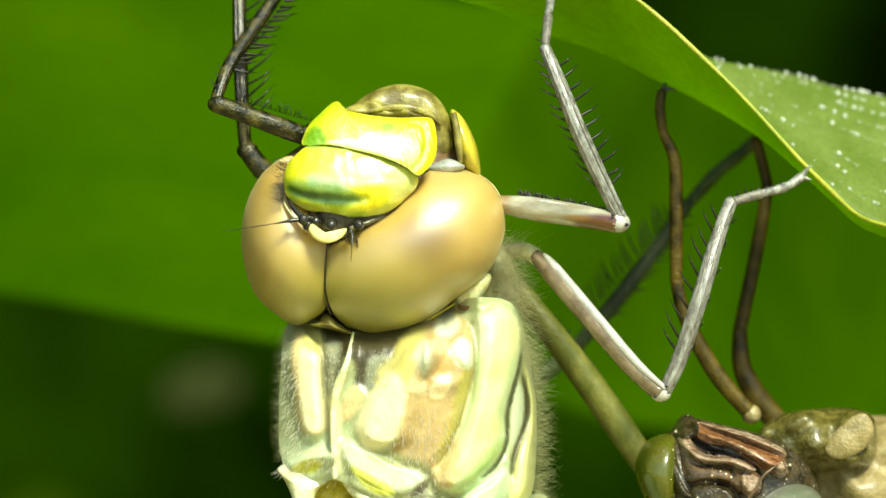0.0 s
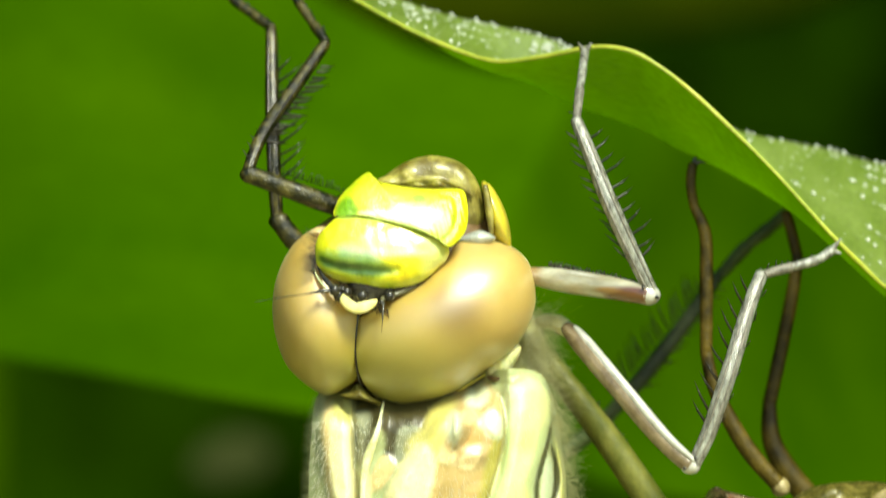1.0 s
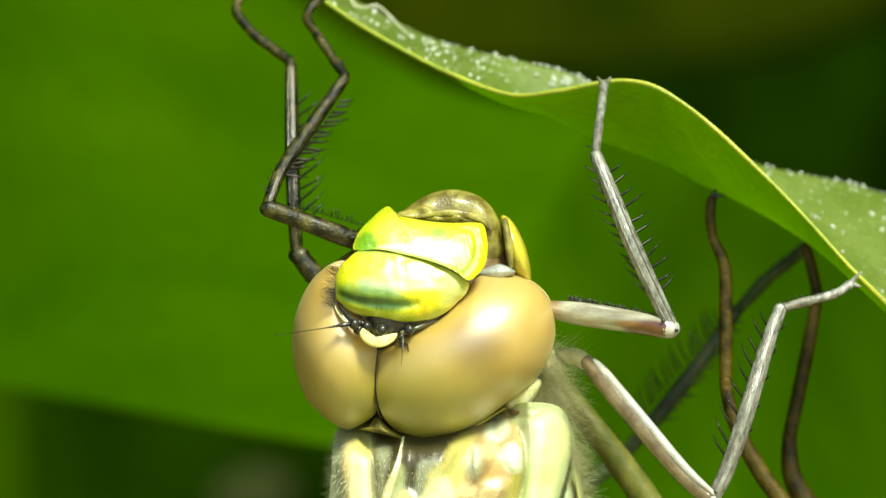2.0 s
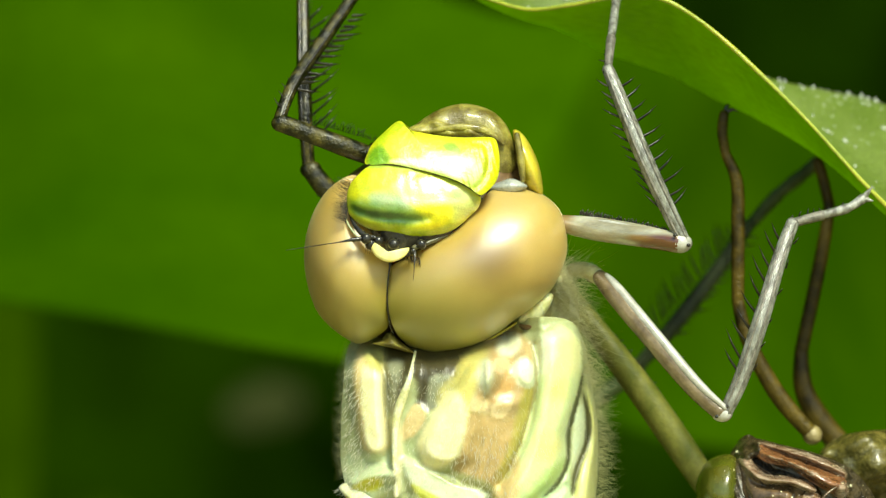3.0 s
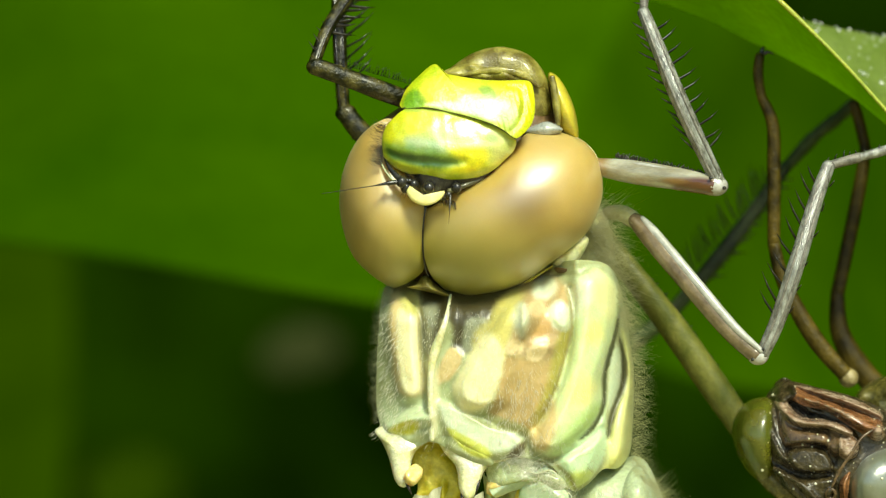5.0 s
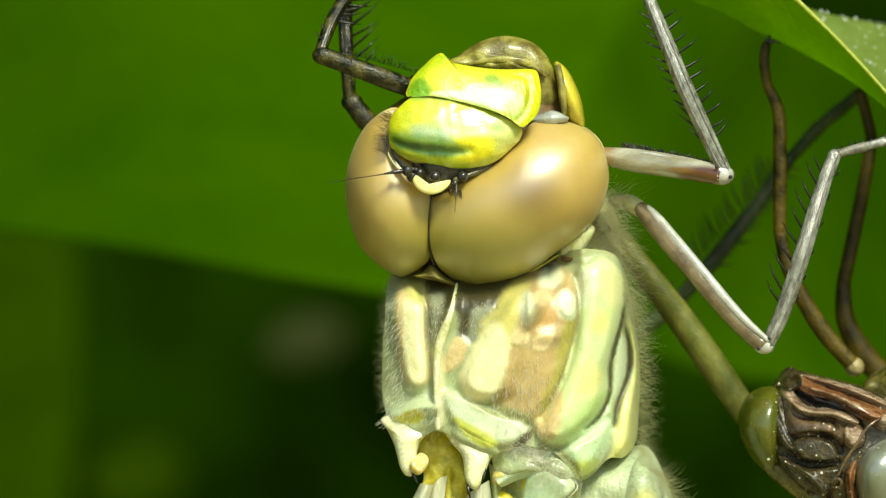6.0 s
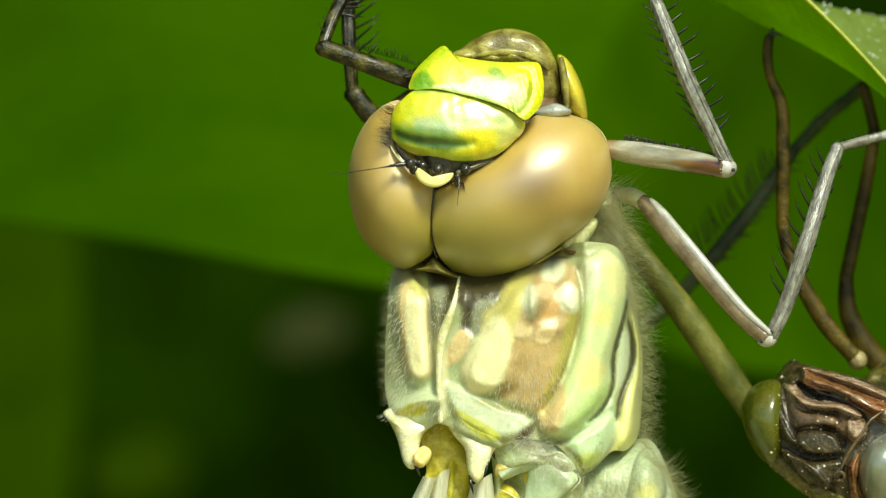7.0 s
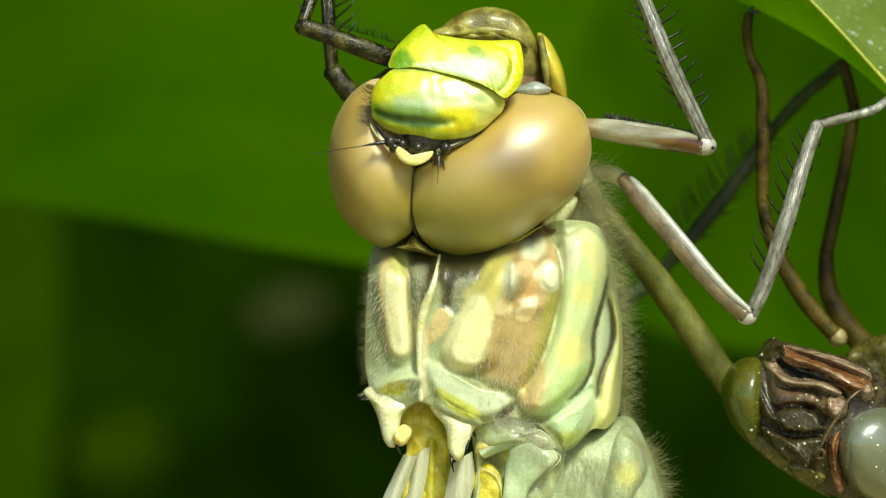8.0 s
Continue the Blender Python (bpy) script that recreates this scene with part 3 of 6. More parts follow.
def relief_of(ground, corner, cells, plates, grooves, ridges=(), step=0.06, sharp=0.13):
    """Depth of a skin with swollen plates, sunken grooves and raised ridges over a rounded ground form."""
    (X0, Z0), (NX, NZ) = corner, cells
    gx, gz = np.meshgrid(X0 + step * np.arange(NX), Z0 + step * np.arange(NZ), indexing="ij")

    relief = np.zeros(gx.shape)
    for name, outline, h, width, m, label in plates:
        best, inside = line_distance(gx, gz, [tuple(v) for v in smooth(outline, 40)], True)
        u = np.clip(np.where(inside, best, -best) / width + 0.25, 0, 1)
        relief += h * u * u * (3 - 2 * u)
    for lines, h, w in ((grooves, -0.22, sharp), (ridges, 0.3, sharp * 1.7)):
        for line in lines:
            best, inside = line_distance(gx, gz, [(v[0], v[2]) for v in smooth(line, 30, False)], False)
            relief += h * np.exp(-(best / w) ** 2)

    def skin(x, z):
        a, b = (x - X0) / step, (z - Z0) / step
        a, b = max(0, min(NX - 2.001, a)), max(0, min(NZ - 2.001, b))
        i, j = int(a), int(b)
        a, b = a - i, b - j
        h = relief[i, j] * (1 - a) * (1 - b) + relief[i + 1, j] * a * (1 - b) + relief[i, j + 1] * (1 - a) * b + relief[i + 1, j + 1] * a * b
        return ground(x, z) - h + 0.035 * noise.noise(Vector((x, 0, z)) * 1.7) + 0.012 * noise.noise(Vector((x, 3, z)) * 5)

    return skin


# ---- the dragonfly ----
def chest(x, z):
    """Depth of the front of the thorax."""
    u = max(-0.985, min(0.985, (x - 1.85) / (4.75 if x > 1.85 else 6.3)))
    return 3.1 - 4.6 * math.sqrt(1 - u * u) - 0.05 * z + 1.1 * max(0.0, min(1.5, (z + 1.3) / 1.2)) ** 2 * max(0.0, min(1.0, (4.3 - x) / 1.2))


def dragonfly():
    rng = random.Random(11)
    t = root("dragonfly", (2.38, 4.00, -9.43), "newly emerged pale green dragonfly with tan eyes clinging to the leaf", "dragonfly")

    # head
    head = part("head", made(blob, [(-3.68, 4.82), (-2.08, 6.42), (0.32, 7.62), (2.92, 7.62), (4.32, 5.42), (4.72, 2.82), (3.12, 1.02), (0.32, 0.02), (-1.88, 0.42), (-3.48, 2.22)], 1.4, 2.4, 1.6), M_BROWN, t, "brown head capsule between the eyes")
    o = origin_of(head) - HOST
    loc = lambda p: [a - b / MM for a, b in zip(p, o)]
    patch_of_colour(M_EYE, loc((2.45, -2.90, 2.88)), 1.6, (0.23, 0.13, 0.025), 0.95, 0.95)
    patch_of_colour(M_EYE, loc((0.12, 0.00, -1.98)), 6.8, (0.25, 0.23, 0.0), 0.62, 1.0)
    patch_of_colour(M_EYE, loc((5.56, 1.00, 1.23)), 2.8, (0.52, 0.48, 0.12), 0.8, 0.9)
    face = Markings((-3.2, 3.2), (180, 150), (0.70, 0.69, 0.02), 0.04)
    # whitish zone puts the forehead's broad highlight into the colour
    face.zone([(-0.86, 5.52), (0.12, 5.68), (1.3, 5.58), (1.89, 5.29), (1.69, 4.74), (0.71, 4.89), (-0.08, 4.97), (-0.67, 4.83)], (0.64, 0.68, 0.38), 0.25, 0.8)
    face.zone([(-1.65, 5.23), (-0.96, 5.33), (-0.28, 4.83), (-0.37, 4.6), (-1.26, 4.68), (-1.65, 4.83)], (0.42, 0.52, 0.32), 0.18, 0.8)
    face.zone([(1.1, 5.42), (1.98, 5.29), (1.89, 4.74), (1.3, 4.3), (0.86, 4.64)], (0.62, 0.63, 0.16), 0.2, 0.8)
    face.zone([(0.02, 4.74), (1.0, 4.89), (1.2, 4.44), (0.61, 4.05), (-0.08, 4.11)], (0.86, 0.70, 0.004), 0.15, 0.85)
    face.zone([(1.06, 5.42), (1.45, 5.4), (1.53, 5.17), (1.2, 5.09)], (0.30, 0.40, 0.10), 0.1, 0.7)
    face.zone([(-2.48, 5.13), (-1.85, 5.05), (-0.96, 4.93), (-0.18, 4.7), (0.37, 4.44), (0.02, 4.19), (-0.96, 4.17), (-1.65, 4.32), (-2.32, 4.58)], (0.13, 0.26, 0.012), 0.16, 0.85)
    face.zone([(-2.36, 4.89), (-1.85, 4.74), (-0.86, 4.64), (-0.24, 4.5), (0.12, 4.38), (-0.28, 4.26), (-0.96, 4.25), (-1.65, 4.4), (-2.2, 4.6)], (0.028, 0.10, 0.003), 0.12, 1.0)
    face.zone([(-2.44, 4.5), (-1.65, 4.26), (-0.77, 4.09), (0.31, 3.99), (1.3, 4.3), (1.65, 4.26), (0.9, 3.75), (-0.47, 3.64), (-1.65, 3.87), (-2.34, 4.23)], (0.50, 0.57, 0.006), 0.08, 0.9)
    face.zone([(-1.81, 6.31), (-1.73, 6.7), (-1.49, 7.0), (-1.22, 6.9), (-1.02, 6.6), (-1.1, 6.31), (-1.42, 6.23)], (0.16, 0.36, 0.012), 0.12, 0.9)
    face.zone([(-1.65, 7.09), (-1.16, 7.59), (-0.77, 7.88), (-0.43, 7.53), (-0.86, 7.19), (-1.26, 7.0)], (0.50, 0.58, 0.012), 0.14, 0.9)
    face.zone([(-1.02, 7.29), (0.12, 7.37), (1.1, 7.25), (1.69, 6.9), (1.3, 6.6), (0.31, 6.47), (-0.77, 6.54), (-1.1, 6.8)], (0.74, 0.70, 0.05), 0.16, 0.85)
    face.zone([(0.81, 7.0), (1.2, 7.09), (1.53, 6.74), (1.45, 6.54), (1.06, 6.66)], (0.22, 0.36, 0.04), 0.09, 0.85)
    # two pale zones: highlight and sheen of the mouth plate, painted as colour
    face.zone([(-0.18, 6.35), (0.31, 6.7), (1.1, 6.7), (1.89, 6.47), (2.08, 6.01), (1.49, 5.82), (0.71, 6.07)], (0.60, 0.69, 0.50), 0.16, 0.95)
    face.zone([(-1.0, 6.42), (-0.2, 6.52), (0.6, 6.32), (1.2, 5.95), (0.6, 6.05), (-0.2, 6.25)], (0.62, 0.72, 0.62), 0.1, 0.8)
    face.zone([(1.49, 6.11), (2.08, 6.35), (2.28, 5.92), (2.14, 5.42), (1.65, 5.62)], (0.44, 0.56, 0.14), 0.14, 0.8)
    face.zone([(2.28, 7.09), (2.57, 7.13), (2.69, 6.7), (2.69, 6.11), (2.44, 5.68), (2.24, 5.52), (2.38, 6.11), (2.4, 6.6)], (0.86, 0.70, 0.01), 0.08, 0.9)
    face.zone([(2.28, 6.6), (2.38, 6.6), (2.44, 6.21), (2.28, 5.92), (2.2, 6.01)], (0.30, 0.34, 0.01), 0.05, 0.8)
    face.zone([(-1.75, 6.21), (-0.86, 6.35), (-0.08, 6.23), (0.71, 6.01), (1.3, 5.78), (1.69, 5.56), (1.3, 5.6), (0.67, 5.84), (-0.12, 6.03), (-0.96, 6.17)], (0.34, 0.42, 0.06), 0.06, 0.7)
    patch_of_colour(M_FEMUR, loc((8.45, -1.55, 3.58)), 0.85, (0.11, 0.034, 0.008), 0.45, 1.0, (1.5, 1.2, 0.5))
    patch_of_colour(M_FEMUR, loc((6.89, -0.60, 3.84)), 0.5, (0.26, 0.15, 0.045), 0.8, 0.7, (2.2, 1, 0.6))
    patch_of_colour(M_FEMUR, loc((7.65, -1.30, 3.79)), 0.4, (0.22, 0.11, 0.025), 0.8, 0.9, (2.5, 1, 0.5))
    patch_of_colour(M_FEMUR, loc((5.23, 0.20, 4.39)), 0.6, (0.24, 0.14, 0.04), 0.8, 0.9)
    right_dome = dome([(-1.88, 2.22), (-1.88, 1.22), (-1.38, 0.42), (-0.54, 0.02), (0.42, -0.28), (1.02, -0.24), (1.72, -0.08), (2.42, 0.22), (3.02, 0.62), (3.46, 0.96), (4.01, 1.32), (4.51, 1.78), (4.91, 2.32), (5.21, 3.12), (5.25, 3.72), (5.17, 4.31), (4.97, 4.81), (4.61, 5.21), (4.21, 5.41), (3.62, 5.59), (3.02, 5.67), (2.42, 5.61), (1.72, 5.11), (1.02, 4.51), (0.12, 4.01), (-0.88, 3.52), (-1.58, 2.92)], (2.02, 2.82), 3.2, 2.0, 0.2)
    left_dome = dome([(-4.09, 3.13), (-4.03, 3.83), (-3.87, 4.43), (-3.63, 4.99), (-3.25, 5.53), (-2.69, 5.83), (-1.88, 5.63), (-1.08, 4.83), (-0.38, 3.63), (-0.18, 2.43), (-0.32, 1.22), (-0.78, 0.42), (-1.48, 0.1), (-2.18, 0.04), (-2.69, 0.26), (-3.13, 0.64), (-3.59, 1.14), (-3.87, 1.8), (-4.03, 2.47)], (-2.32, 2.73), 2.9, 2.0, 0.5)
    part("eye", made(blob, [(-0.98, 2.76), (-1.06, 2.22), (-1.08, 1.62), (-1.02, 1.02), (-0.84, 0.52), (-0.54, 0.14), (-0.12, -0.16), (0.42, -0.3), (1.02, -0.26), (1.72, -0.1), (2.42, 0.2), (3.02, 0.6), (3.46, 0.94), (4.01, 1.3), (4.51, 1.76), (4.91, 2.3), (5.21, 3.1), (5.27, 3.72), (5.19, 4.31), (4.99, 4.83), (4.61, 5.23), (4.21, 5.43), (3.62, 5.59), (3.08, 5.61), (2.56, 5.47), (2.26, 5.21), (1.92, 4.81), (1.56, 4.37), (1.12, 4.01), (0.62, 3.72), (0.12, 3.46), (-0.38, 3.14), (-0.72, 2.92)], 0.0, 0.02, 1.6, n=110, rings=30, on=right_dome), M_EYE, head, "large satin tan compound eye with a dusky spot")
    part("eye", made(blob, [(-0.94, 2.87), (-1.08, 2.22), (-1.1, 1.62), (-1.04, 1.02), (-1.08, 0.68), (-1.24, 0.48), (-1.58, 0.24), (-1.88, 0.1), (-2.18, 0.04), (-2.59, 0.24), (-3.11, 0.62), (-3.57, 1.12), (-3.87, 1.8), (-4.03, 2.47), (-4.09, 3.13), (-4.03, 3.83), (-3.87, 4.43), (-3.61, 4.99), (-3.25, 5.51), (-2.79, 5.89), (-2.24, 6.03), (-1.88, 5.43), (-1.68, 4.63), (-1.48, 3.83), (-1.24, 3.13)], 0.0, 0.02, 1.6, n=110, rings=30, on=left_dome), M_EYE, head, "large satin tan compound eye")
    seam = smooth([(-1.01, 2.87), (-1.07, 2.39), (-1.11, 1.8), (-1.09, 1.21), (-1.01, 0.71), (-0.91, 0.45)], 24, False)
    part("eye_seam", made(limb, [(v.x, min(left_dome(v.x, v.y), right_dome(v.x, v.y)) - 0.02, v.y) for v in seam], [0.07, 0.05] + [0.03] * 20 + [0.04, 0.05], 6, 24), M_BLACK, head, "dark line where the eyes meet")
    part("occiput", made(blob, [(-1.03, 0.50), (-1.35, 0.18), (-1.67, 0.06), (-0.97, -0.10), (-0.04, -0.32), (-0.52, 0.06)], -0.2, 0.9, 0.6), M_OLIVE, head, "small yellow-green triangle behind the eyes")
    part("vertex", made(blob, [(-2.37, 4.48), (-1.85, 4.2), (-1.56, 3.73), (-0.97, 2.94), (-0.18, 3.24), (0.91, 3.65), (1.66, 4.32), (1.3, 4.76), (-1.66, 4.95)], -1.7, 0.85, 1.0, square=0.6), M_BLACK, head, "black groove round the forehead")
    brow_dome = dome([(-2.54, 4.64), (-2.6, 5.14), (-2.52, 5.73), (-2.28, 6.28), (-1.85, 6.61), (-0.87, 6.77), (-0.08, 6.63), (0.71, 6.44), (1.5, 6.16), (2.15, 5.77), (2.38, 5.29), (2.15, 4.78), (1.83, 4.49), (1.44, 4.13), (0.94, 3.88), (0.31, 3.72), (-0.28, 3.7), (-0.87, 3.8), (-1.65, 4.0), (-2.18, 4.25)], (-0.18, 5.22), 1.2, 2.5, -1.75, (0.0, 0.18))
    lip_dome = dome([(-2.05, 5.92), (-1.93, 6.61), (-1.69, 7.1), (-1.26, 7.54), (-0.91, 7.81), (-0.71, 7.91), (-0.53, 7.85), (-0.39, 7.62), (0.12, 7.5), (0.91, 7.38), (1.69, 7.34), (2.38, 7.36), (2.72, 7.26), (2.85, 6.81), (2.87, 6.22), (2.77, 5.69), (2.52, 5.18), (2.09, 4.82), (1.3, 5.18), (0.61, 5.41), (-0.18, 5.61), (-0.96, 5.79)], (0.61, 6.32), 0.9, 3.0, -1.75, (0.0, 0.40))
    groove_line = [tuple(v) for v in smooth([(-2.32, 4.74), (-1.65, 4.5), (-0.86, 4.42), (0.02, 4.38), (0.31, 4.42)], 100, False)]
    brow_mid = Vector((-0.18, 5.33))

    def brow(x, z):
        """The forehead, finely ribbed along its lower margin."""
        a, d = math.atan2(z - brow_mid.y, x - brow_mid.x), math.hypot(x - brow_mid.x, z - brow_mid.y)
        y = brow_dome(x, z)
        low = max(0.0, min(1.0, (y + 2.55) / 0.3)) * max(0.0, min(1.0, (brow_mid.y - z) / 0.5))
        hollow = min(math.hypot(x - a_, z - b_) for a_, b_ in groove_line)
        y += 0.10 * math.exp(-(hollow / 0.16) ** 2)
        return y + 0.012 * low * (1 - math.exp(-(hollow / 0.5) ** 4)) * math.sin(a * 115) + 0.03 * noise.noise(Vector((x, 1, z)) * 3.2)

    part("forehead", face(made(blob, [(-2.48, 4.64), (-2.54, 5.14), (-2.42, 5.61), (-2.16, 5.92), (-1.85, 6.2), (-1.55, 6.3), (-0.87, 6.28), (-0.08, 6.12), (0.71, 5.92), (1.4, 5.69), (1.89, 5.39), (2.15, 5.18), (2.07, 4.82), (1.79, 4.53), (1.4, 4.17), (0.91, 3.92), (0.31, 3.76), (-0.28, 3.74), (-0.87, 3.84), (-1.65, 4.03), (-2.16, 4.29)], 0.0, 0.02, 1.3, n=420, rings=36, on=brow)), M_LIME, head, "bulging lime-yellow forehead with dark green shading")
    roll_line = [tuple(v) for v in smooth([(1.89, 7.09), (2.28, 7.02), (2.42, 6.6), (2.38, 6.11), (2.22, 5.72), (1.97, 5.48)], 70, False)]

    def plate(x, z):
        """The mouth plate with a rolled rim and fine furrows beside it."""
        d = min(math.hypot(x - a_, z - b_) for a_, b_ in roll_line)
        y = lip_dome(x, z) + 0.09 * math.exp(-(d / 0.1) ** 2)
        beside = math.exp(-((d - 0.3) / 0.3) ** 2) * max(0.0, min(1.0, (x - 1.0) / 0.6))
        return y + 0.018 * beside * math.sin(x * 34 + z * 9) + 0.045 * noise.noise(Vector((x, 4, z)) * 1.6) + 0.016 * noise.noise(Vector((x, 9, z)) * 6)

    part("clypeus", face(made(blob, [(-1.85, 6.32), (-1.81, 6.75), (-1.61, 7.1), (-1.22, 7.5), (-0.91, 7.79), (-0.71, 7.89), (-0.53, 7.81), (-0.39, 7.58), (0.12, 7.46), (0.91, 7.34), (1.69, 7.3), (2.38, 7.32), (2.68, 7.22), (2.79, 6.81), (2.81, 6.22), (2.68, 5.73), (2.32, 5.33), (2.09, 5.25), (1.73, 5.51), (1.3, 5.73), (0.61, 5.96), (-0.18, 6.16), (-0.96, 6.32)], 0.0, 0.02, 1.6, n=200, rings=46, on=plate)), M_CLYPEUS, head, "lime-yellow plate above the mouth")
    fold = smooth([(-1.85, 6.3), (-0.96, 6.3), (-0.12, 6.14), (0.67, 5.94), (1.34, 5.71), (1.81, 5.45), (2.15, 5.22)], 40, False)
    part("forehead_line", made(limb, [(v.x, max(brow_dome(v.x, v.y), lip_dome(v.x, v.y)) + 0.0, v.y) for v in fold], [0.015] + [0.035] * 38 + [0.015], 6, 40), M_SUTURE, head, "thin dark line across the face")
    part("labrum", made(blob, [(-0.28, 7.58), (0.32, 8.18), (1.12, 8.54), (1.92, 8.58), (2.72, 8.26), (3.28, 7.50), (3.44, 6.42), (3.02, 5.82), (2.32, 6.42), (1.12, 7.22)], 0.5, 0.9, 1.8, square=0.5, lumps=0.35, grain=0.9), M_OLIVE, head, "olive-brown upper lip")
    part("lip_fold", made(limb, [(0.32, -0.60, 7.55), (1.31, -0.70, 7.70), (2.31, -0.60, 7.59), (3.01, -0.40, 7.12)], [0.06, 0.12, 0.13, 0.06], 10, flat=0.6), M_OLIVE, head, "pale fold along the lip")
    part("lip_membrane", made(blob, [(-0.44, 7.58), (-0.04, 7.86), (0.62, 7.98), (1.52, 7.78), (2.42, 7.42), (1.72, 7.30), (0.62, 7.38)], -0.25, 0.45, 0.8, square=0.7, lumps=0.3, grain=0.5, n=48, rings=10), M_OLIVE, head, "pale translucent skin above the lip")
    # pale line drawn in for the glint on the eye's edge
    part("eye_margin", made(limb, [(-2.61, -1.9, 4.52), (-2.44, -2.2, 4.16), (-2.2, -2.5, 3.84), (-2.0, -2.6, 3.68)], [0.015, 0.045, 0.04, 0.02], 8), M_SILVER, head, "glint along the eye's edge, put in as a pale line")
    part("forehead_seam", made(limb, [(-2.45, -2.0, 4.6), (-2.24, -2.35, 4.19), (-1.89, -2.6, 3.83), (-1.53, -2.7, 3.75)], [0.03, 0.08, 0.11, 0.08], 8), M_BLACK, head, "black seam below the forehead")
    part("forehead_seam", made(limb, [(-0.18, -2.5, 3.4), (0.55, -2.3, 3.68), (1.2, -2.0, 4.01), (1.7, -1.7, 4.47), (2.2, -1.4, 5.17)], [0.1, 0.09, 0.07, 0.06, 0.04], 8), M_SUTURE, head, "dark green seam below the forehead")
    part("mandible", made(blob, [(3.32, 7.62), (3.64, 7.58), (4.02, 7.02), (4.32, 6.22), (4.40, 5.32), (4.00, 5.42), (3.68, 5.82), (3.48, 6.62)], 0.6, 1.1, 1.4), M_YELLOW, head, "yellow jaw with a brown edge")
    part("jaw_edge", made(limb, [(3.45, -0.40, 7.48), (3.59, -0.40, 6.60), (3.67, -0.40, 5.80)], [0.1, 0.15, 0.09], 8), M_OLIVE, head)
    part("eye_border", made(limb, [(4.59, 0.90, 1.47), (3.43, 0.45, 0.78), (2.22, 0.30, 0.06), (1.02, 0.45, -0.34), (-0.08, 0.45, -0.18), (-0.92, 0.45, 0.20)], [0.03, 0.05, 0.05, 0.05, 0.05, 0.03], 6), M_YELLOW, head, "thin pale edge of the eye")
    part("temple", made(blob, [(2.42, 5.52), (3.12, 5.90), (3.56, 5.82), (3.82, 5.58), (3.12, 5.30)], -0.6, 0.6, 0.8), M_TEMPLE, head, "grey glossy temple")
    part("crescent", made(blob, [(-1.69, 3.51), (-1.57, 3.59), (-1.33, 3.43), (-1.04, 3.24), (-0.75, 3.32), (-0.35, 3.4), (-0.43, 3.16), (-0.71, 2.96), (-1.06, 2.89), (-1.41, 3.02), (-1.61, 3.24)], -2.75, 0.2, 0.5, n=56, rings=12, tilt=(0.0, 0.3)), M_CRESCENT, head, "cream crescent mark between the eyes")
    for p, r in (((-0.88, -2.85, 3.51), 0.2), ((-1.84, -2.8, 3.71), 0.2), ((-2.28, -2.75, 3.67), 0.09), ((0.08, -2.55, 3.52), 0.19), ((-0.2, -2.75, 3.28), 0.1), ((-0.43, -2.5, 3.21), 0.14), ((-1.69, -2.6, 3.52), 0.2), ((-1.42, -2.6, 3.64), 0.18)):
        part("ocellus", made(ball, p, r, 14), M_BLACK, head, "shiny black simple eye")
    part("antenna", made(limb, [(-1.96, -2.8, 3.71), (-2.28, -2.9, 3.67), (-2.82, -3.0, 3.57), (-3.61, -3.0, 3.45), (-4.63, -3.0, 3.29)], [0.09, 0.07, 0.022, 0.017, 0.008], 6), M_BLACK, head)
    part("antenna", made(limb, [(-0.14, -2.8, 3.24), (-0.16, -3.0, 2.76), (-0.2, -3.0, 2.25)], [0.05, 0.02, 0.008], 6), M_BLACK, head)
    bm = bmesh.new()
    for i in range(150):
        u = i / 149
        p = Vector((-2.41, -1.90, 5.75)).lerp(Vector((-2.54, -2.30, 4.25)), u)
        hair(bm, p, (-1, -0.6, rng.uniform(-0.2, 0.8)), rng.uniform(0.3, 0.8), 0.006, (0, 0, rng.uniform(-0.5, 1)))
        q = Vector((-1.85, -2.40, 3.52)).lerp(Vector((0.32, -2.30, 2.97)), u)
        hair(bm, q, (rng.uniform(-0.6, 0.6), -0.7, -1), rng.uniform(0.2, 0.5), 0.008)
    part("head_bristles", bm, M_BRISTLE, head, kind="stuff")

    # thorax: one relief of swellings and grooves, with the coloured plates lying in it
    stripe_l = [(-1.88, 0.02), (-2.40, -0.34), (-2.54, -1.38), (-2.32, -2.62), (-2.00, -3.78), (-1.44, -4.02), (-1.08, -3.50), (-1.20, -2.18), (-1.24, -0.78), (-1.48, -0.02)]
    stripe_r = [(2.96, 0.02), (1.92, -0.34), (1.16, -1.42), (0.28, -2.62), (-0.08, -3.54), (0.24, -4.22), (1.08, -4.38), (1.88, -4.06), (2.24, -3.18), (2.36, -2.08), (3.00, -0.98)]
    tan_low = [(2.08, -2.08), (3.52, -1.68), (3.96, -2.68), (3.56, -4.08), (2.42, -5.08), (1.44, -4.68), (1.92, -3.48)]
    tan_top = [(2.42, -0.14), (3.52, 0.52), (4.20, -0.58), (4.08, -1.88), (3.42, -2.30), (2.42, -2.14), (2.16, -1.18)]
    lobe_a = [(4.28, 0.32), (4.96, 0.78), (5.68, 0.52), (5.92, -0.48), (5.68, -2.08), (5.28, -3.38), (5.24, -4.38), (4.64, -5.34), (3.52, -5.98), (2.72, -5.66), (2.84, -4.98), (3.52, -3.88), (3.96, -2.38), (4.20, -0.78)]
    lobe_b = [(6.04, -1.67), (6.24, -2.07), (6.42, -2.76), (6.44, -3.96), (6.38, -5.15), (6.24, -5.9), (5.79, -6.34), (5.49, -6.18), (5.57, -5.15), (5.81, -4.25), (6.12, -3.56), (6.12, -2.76)]
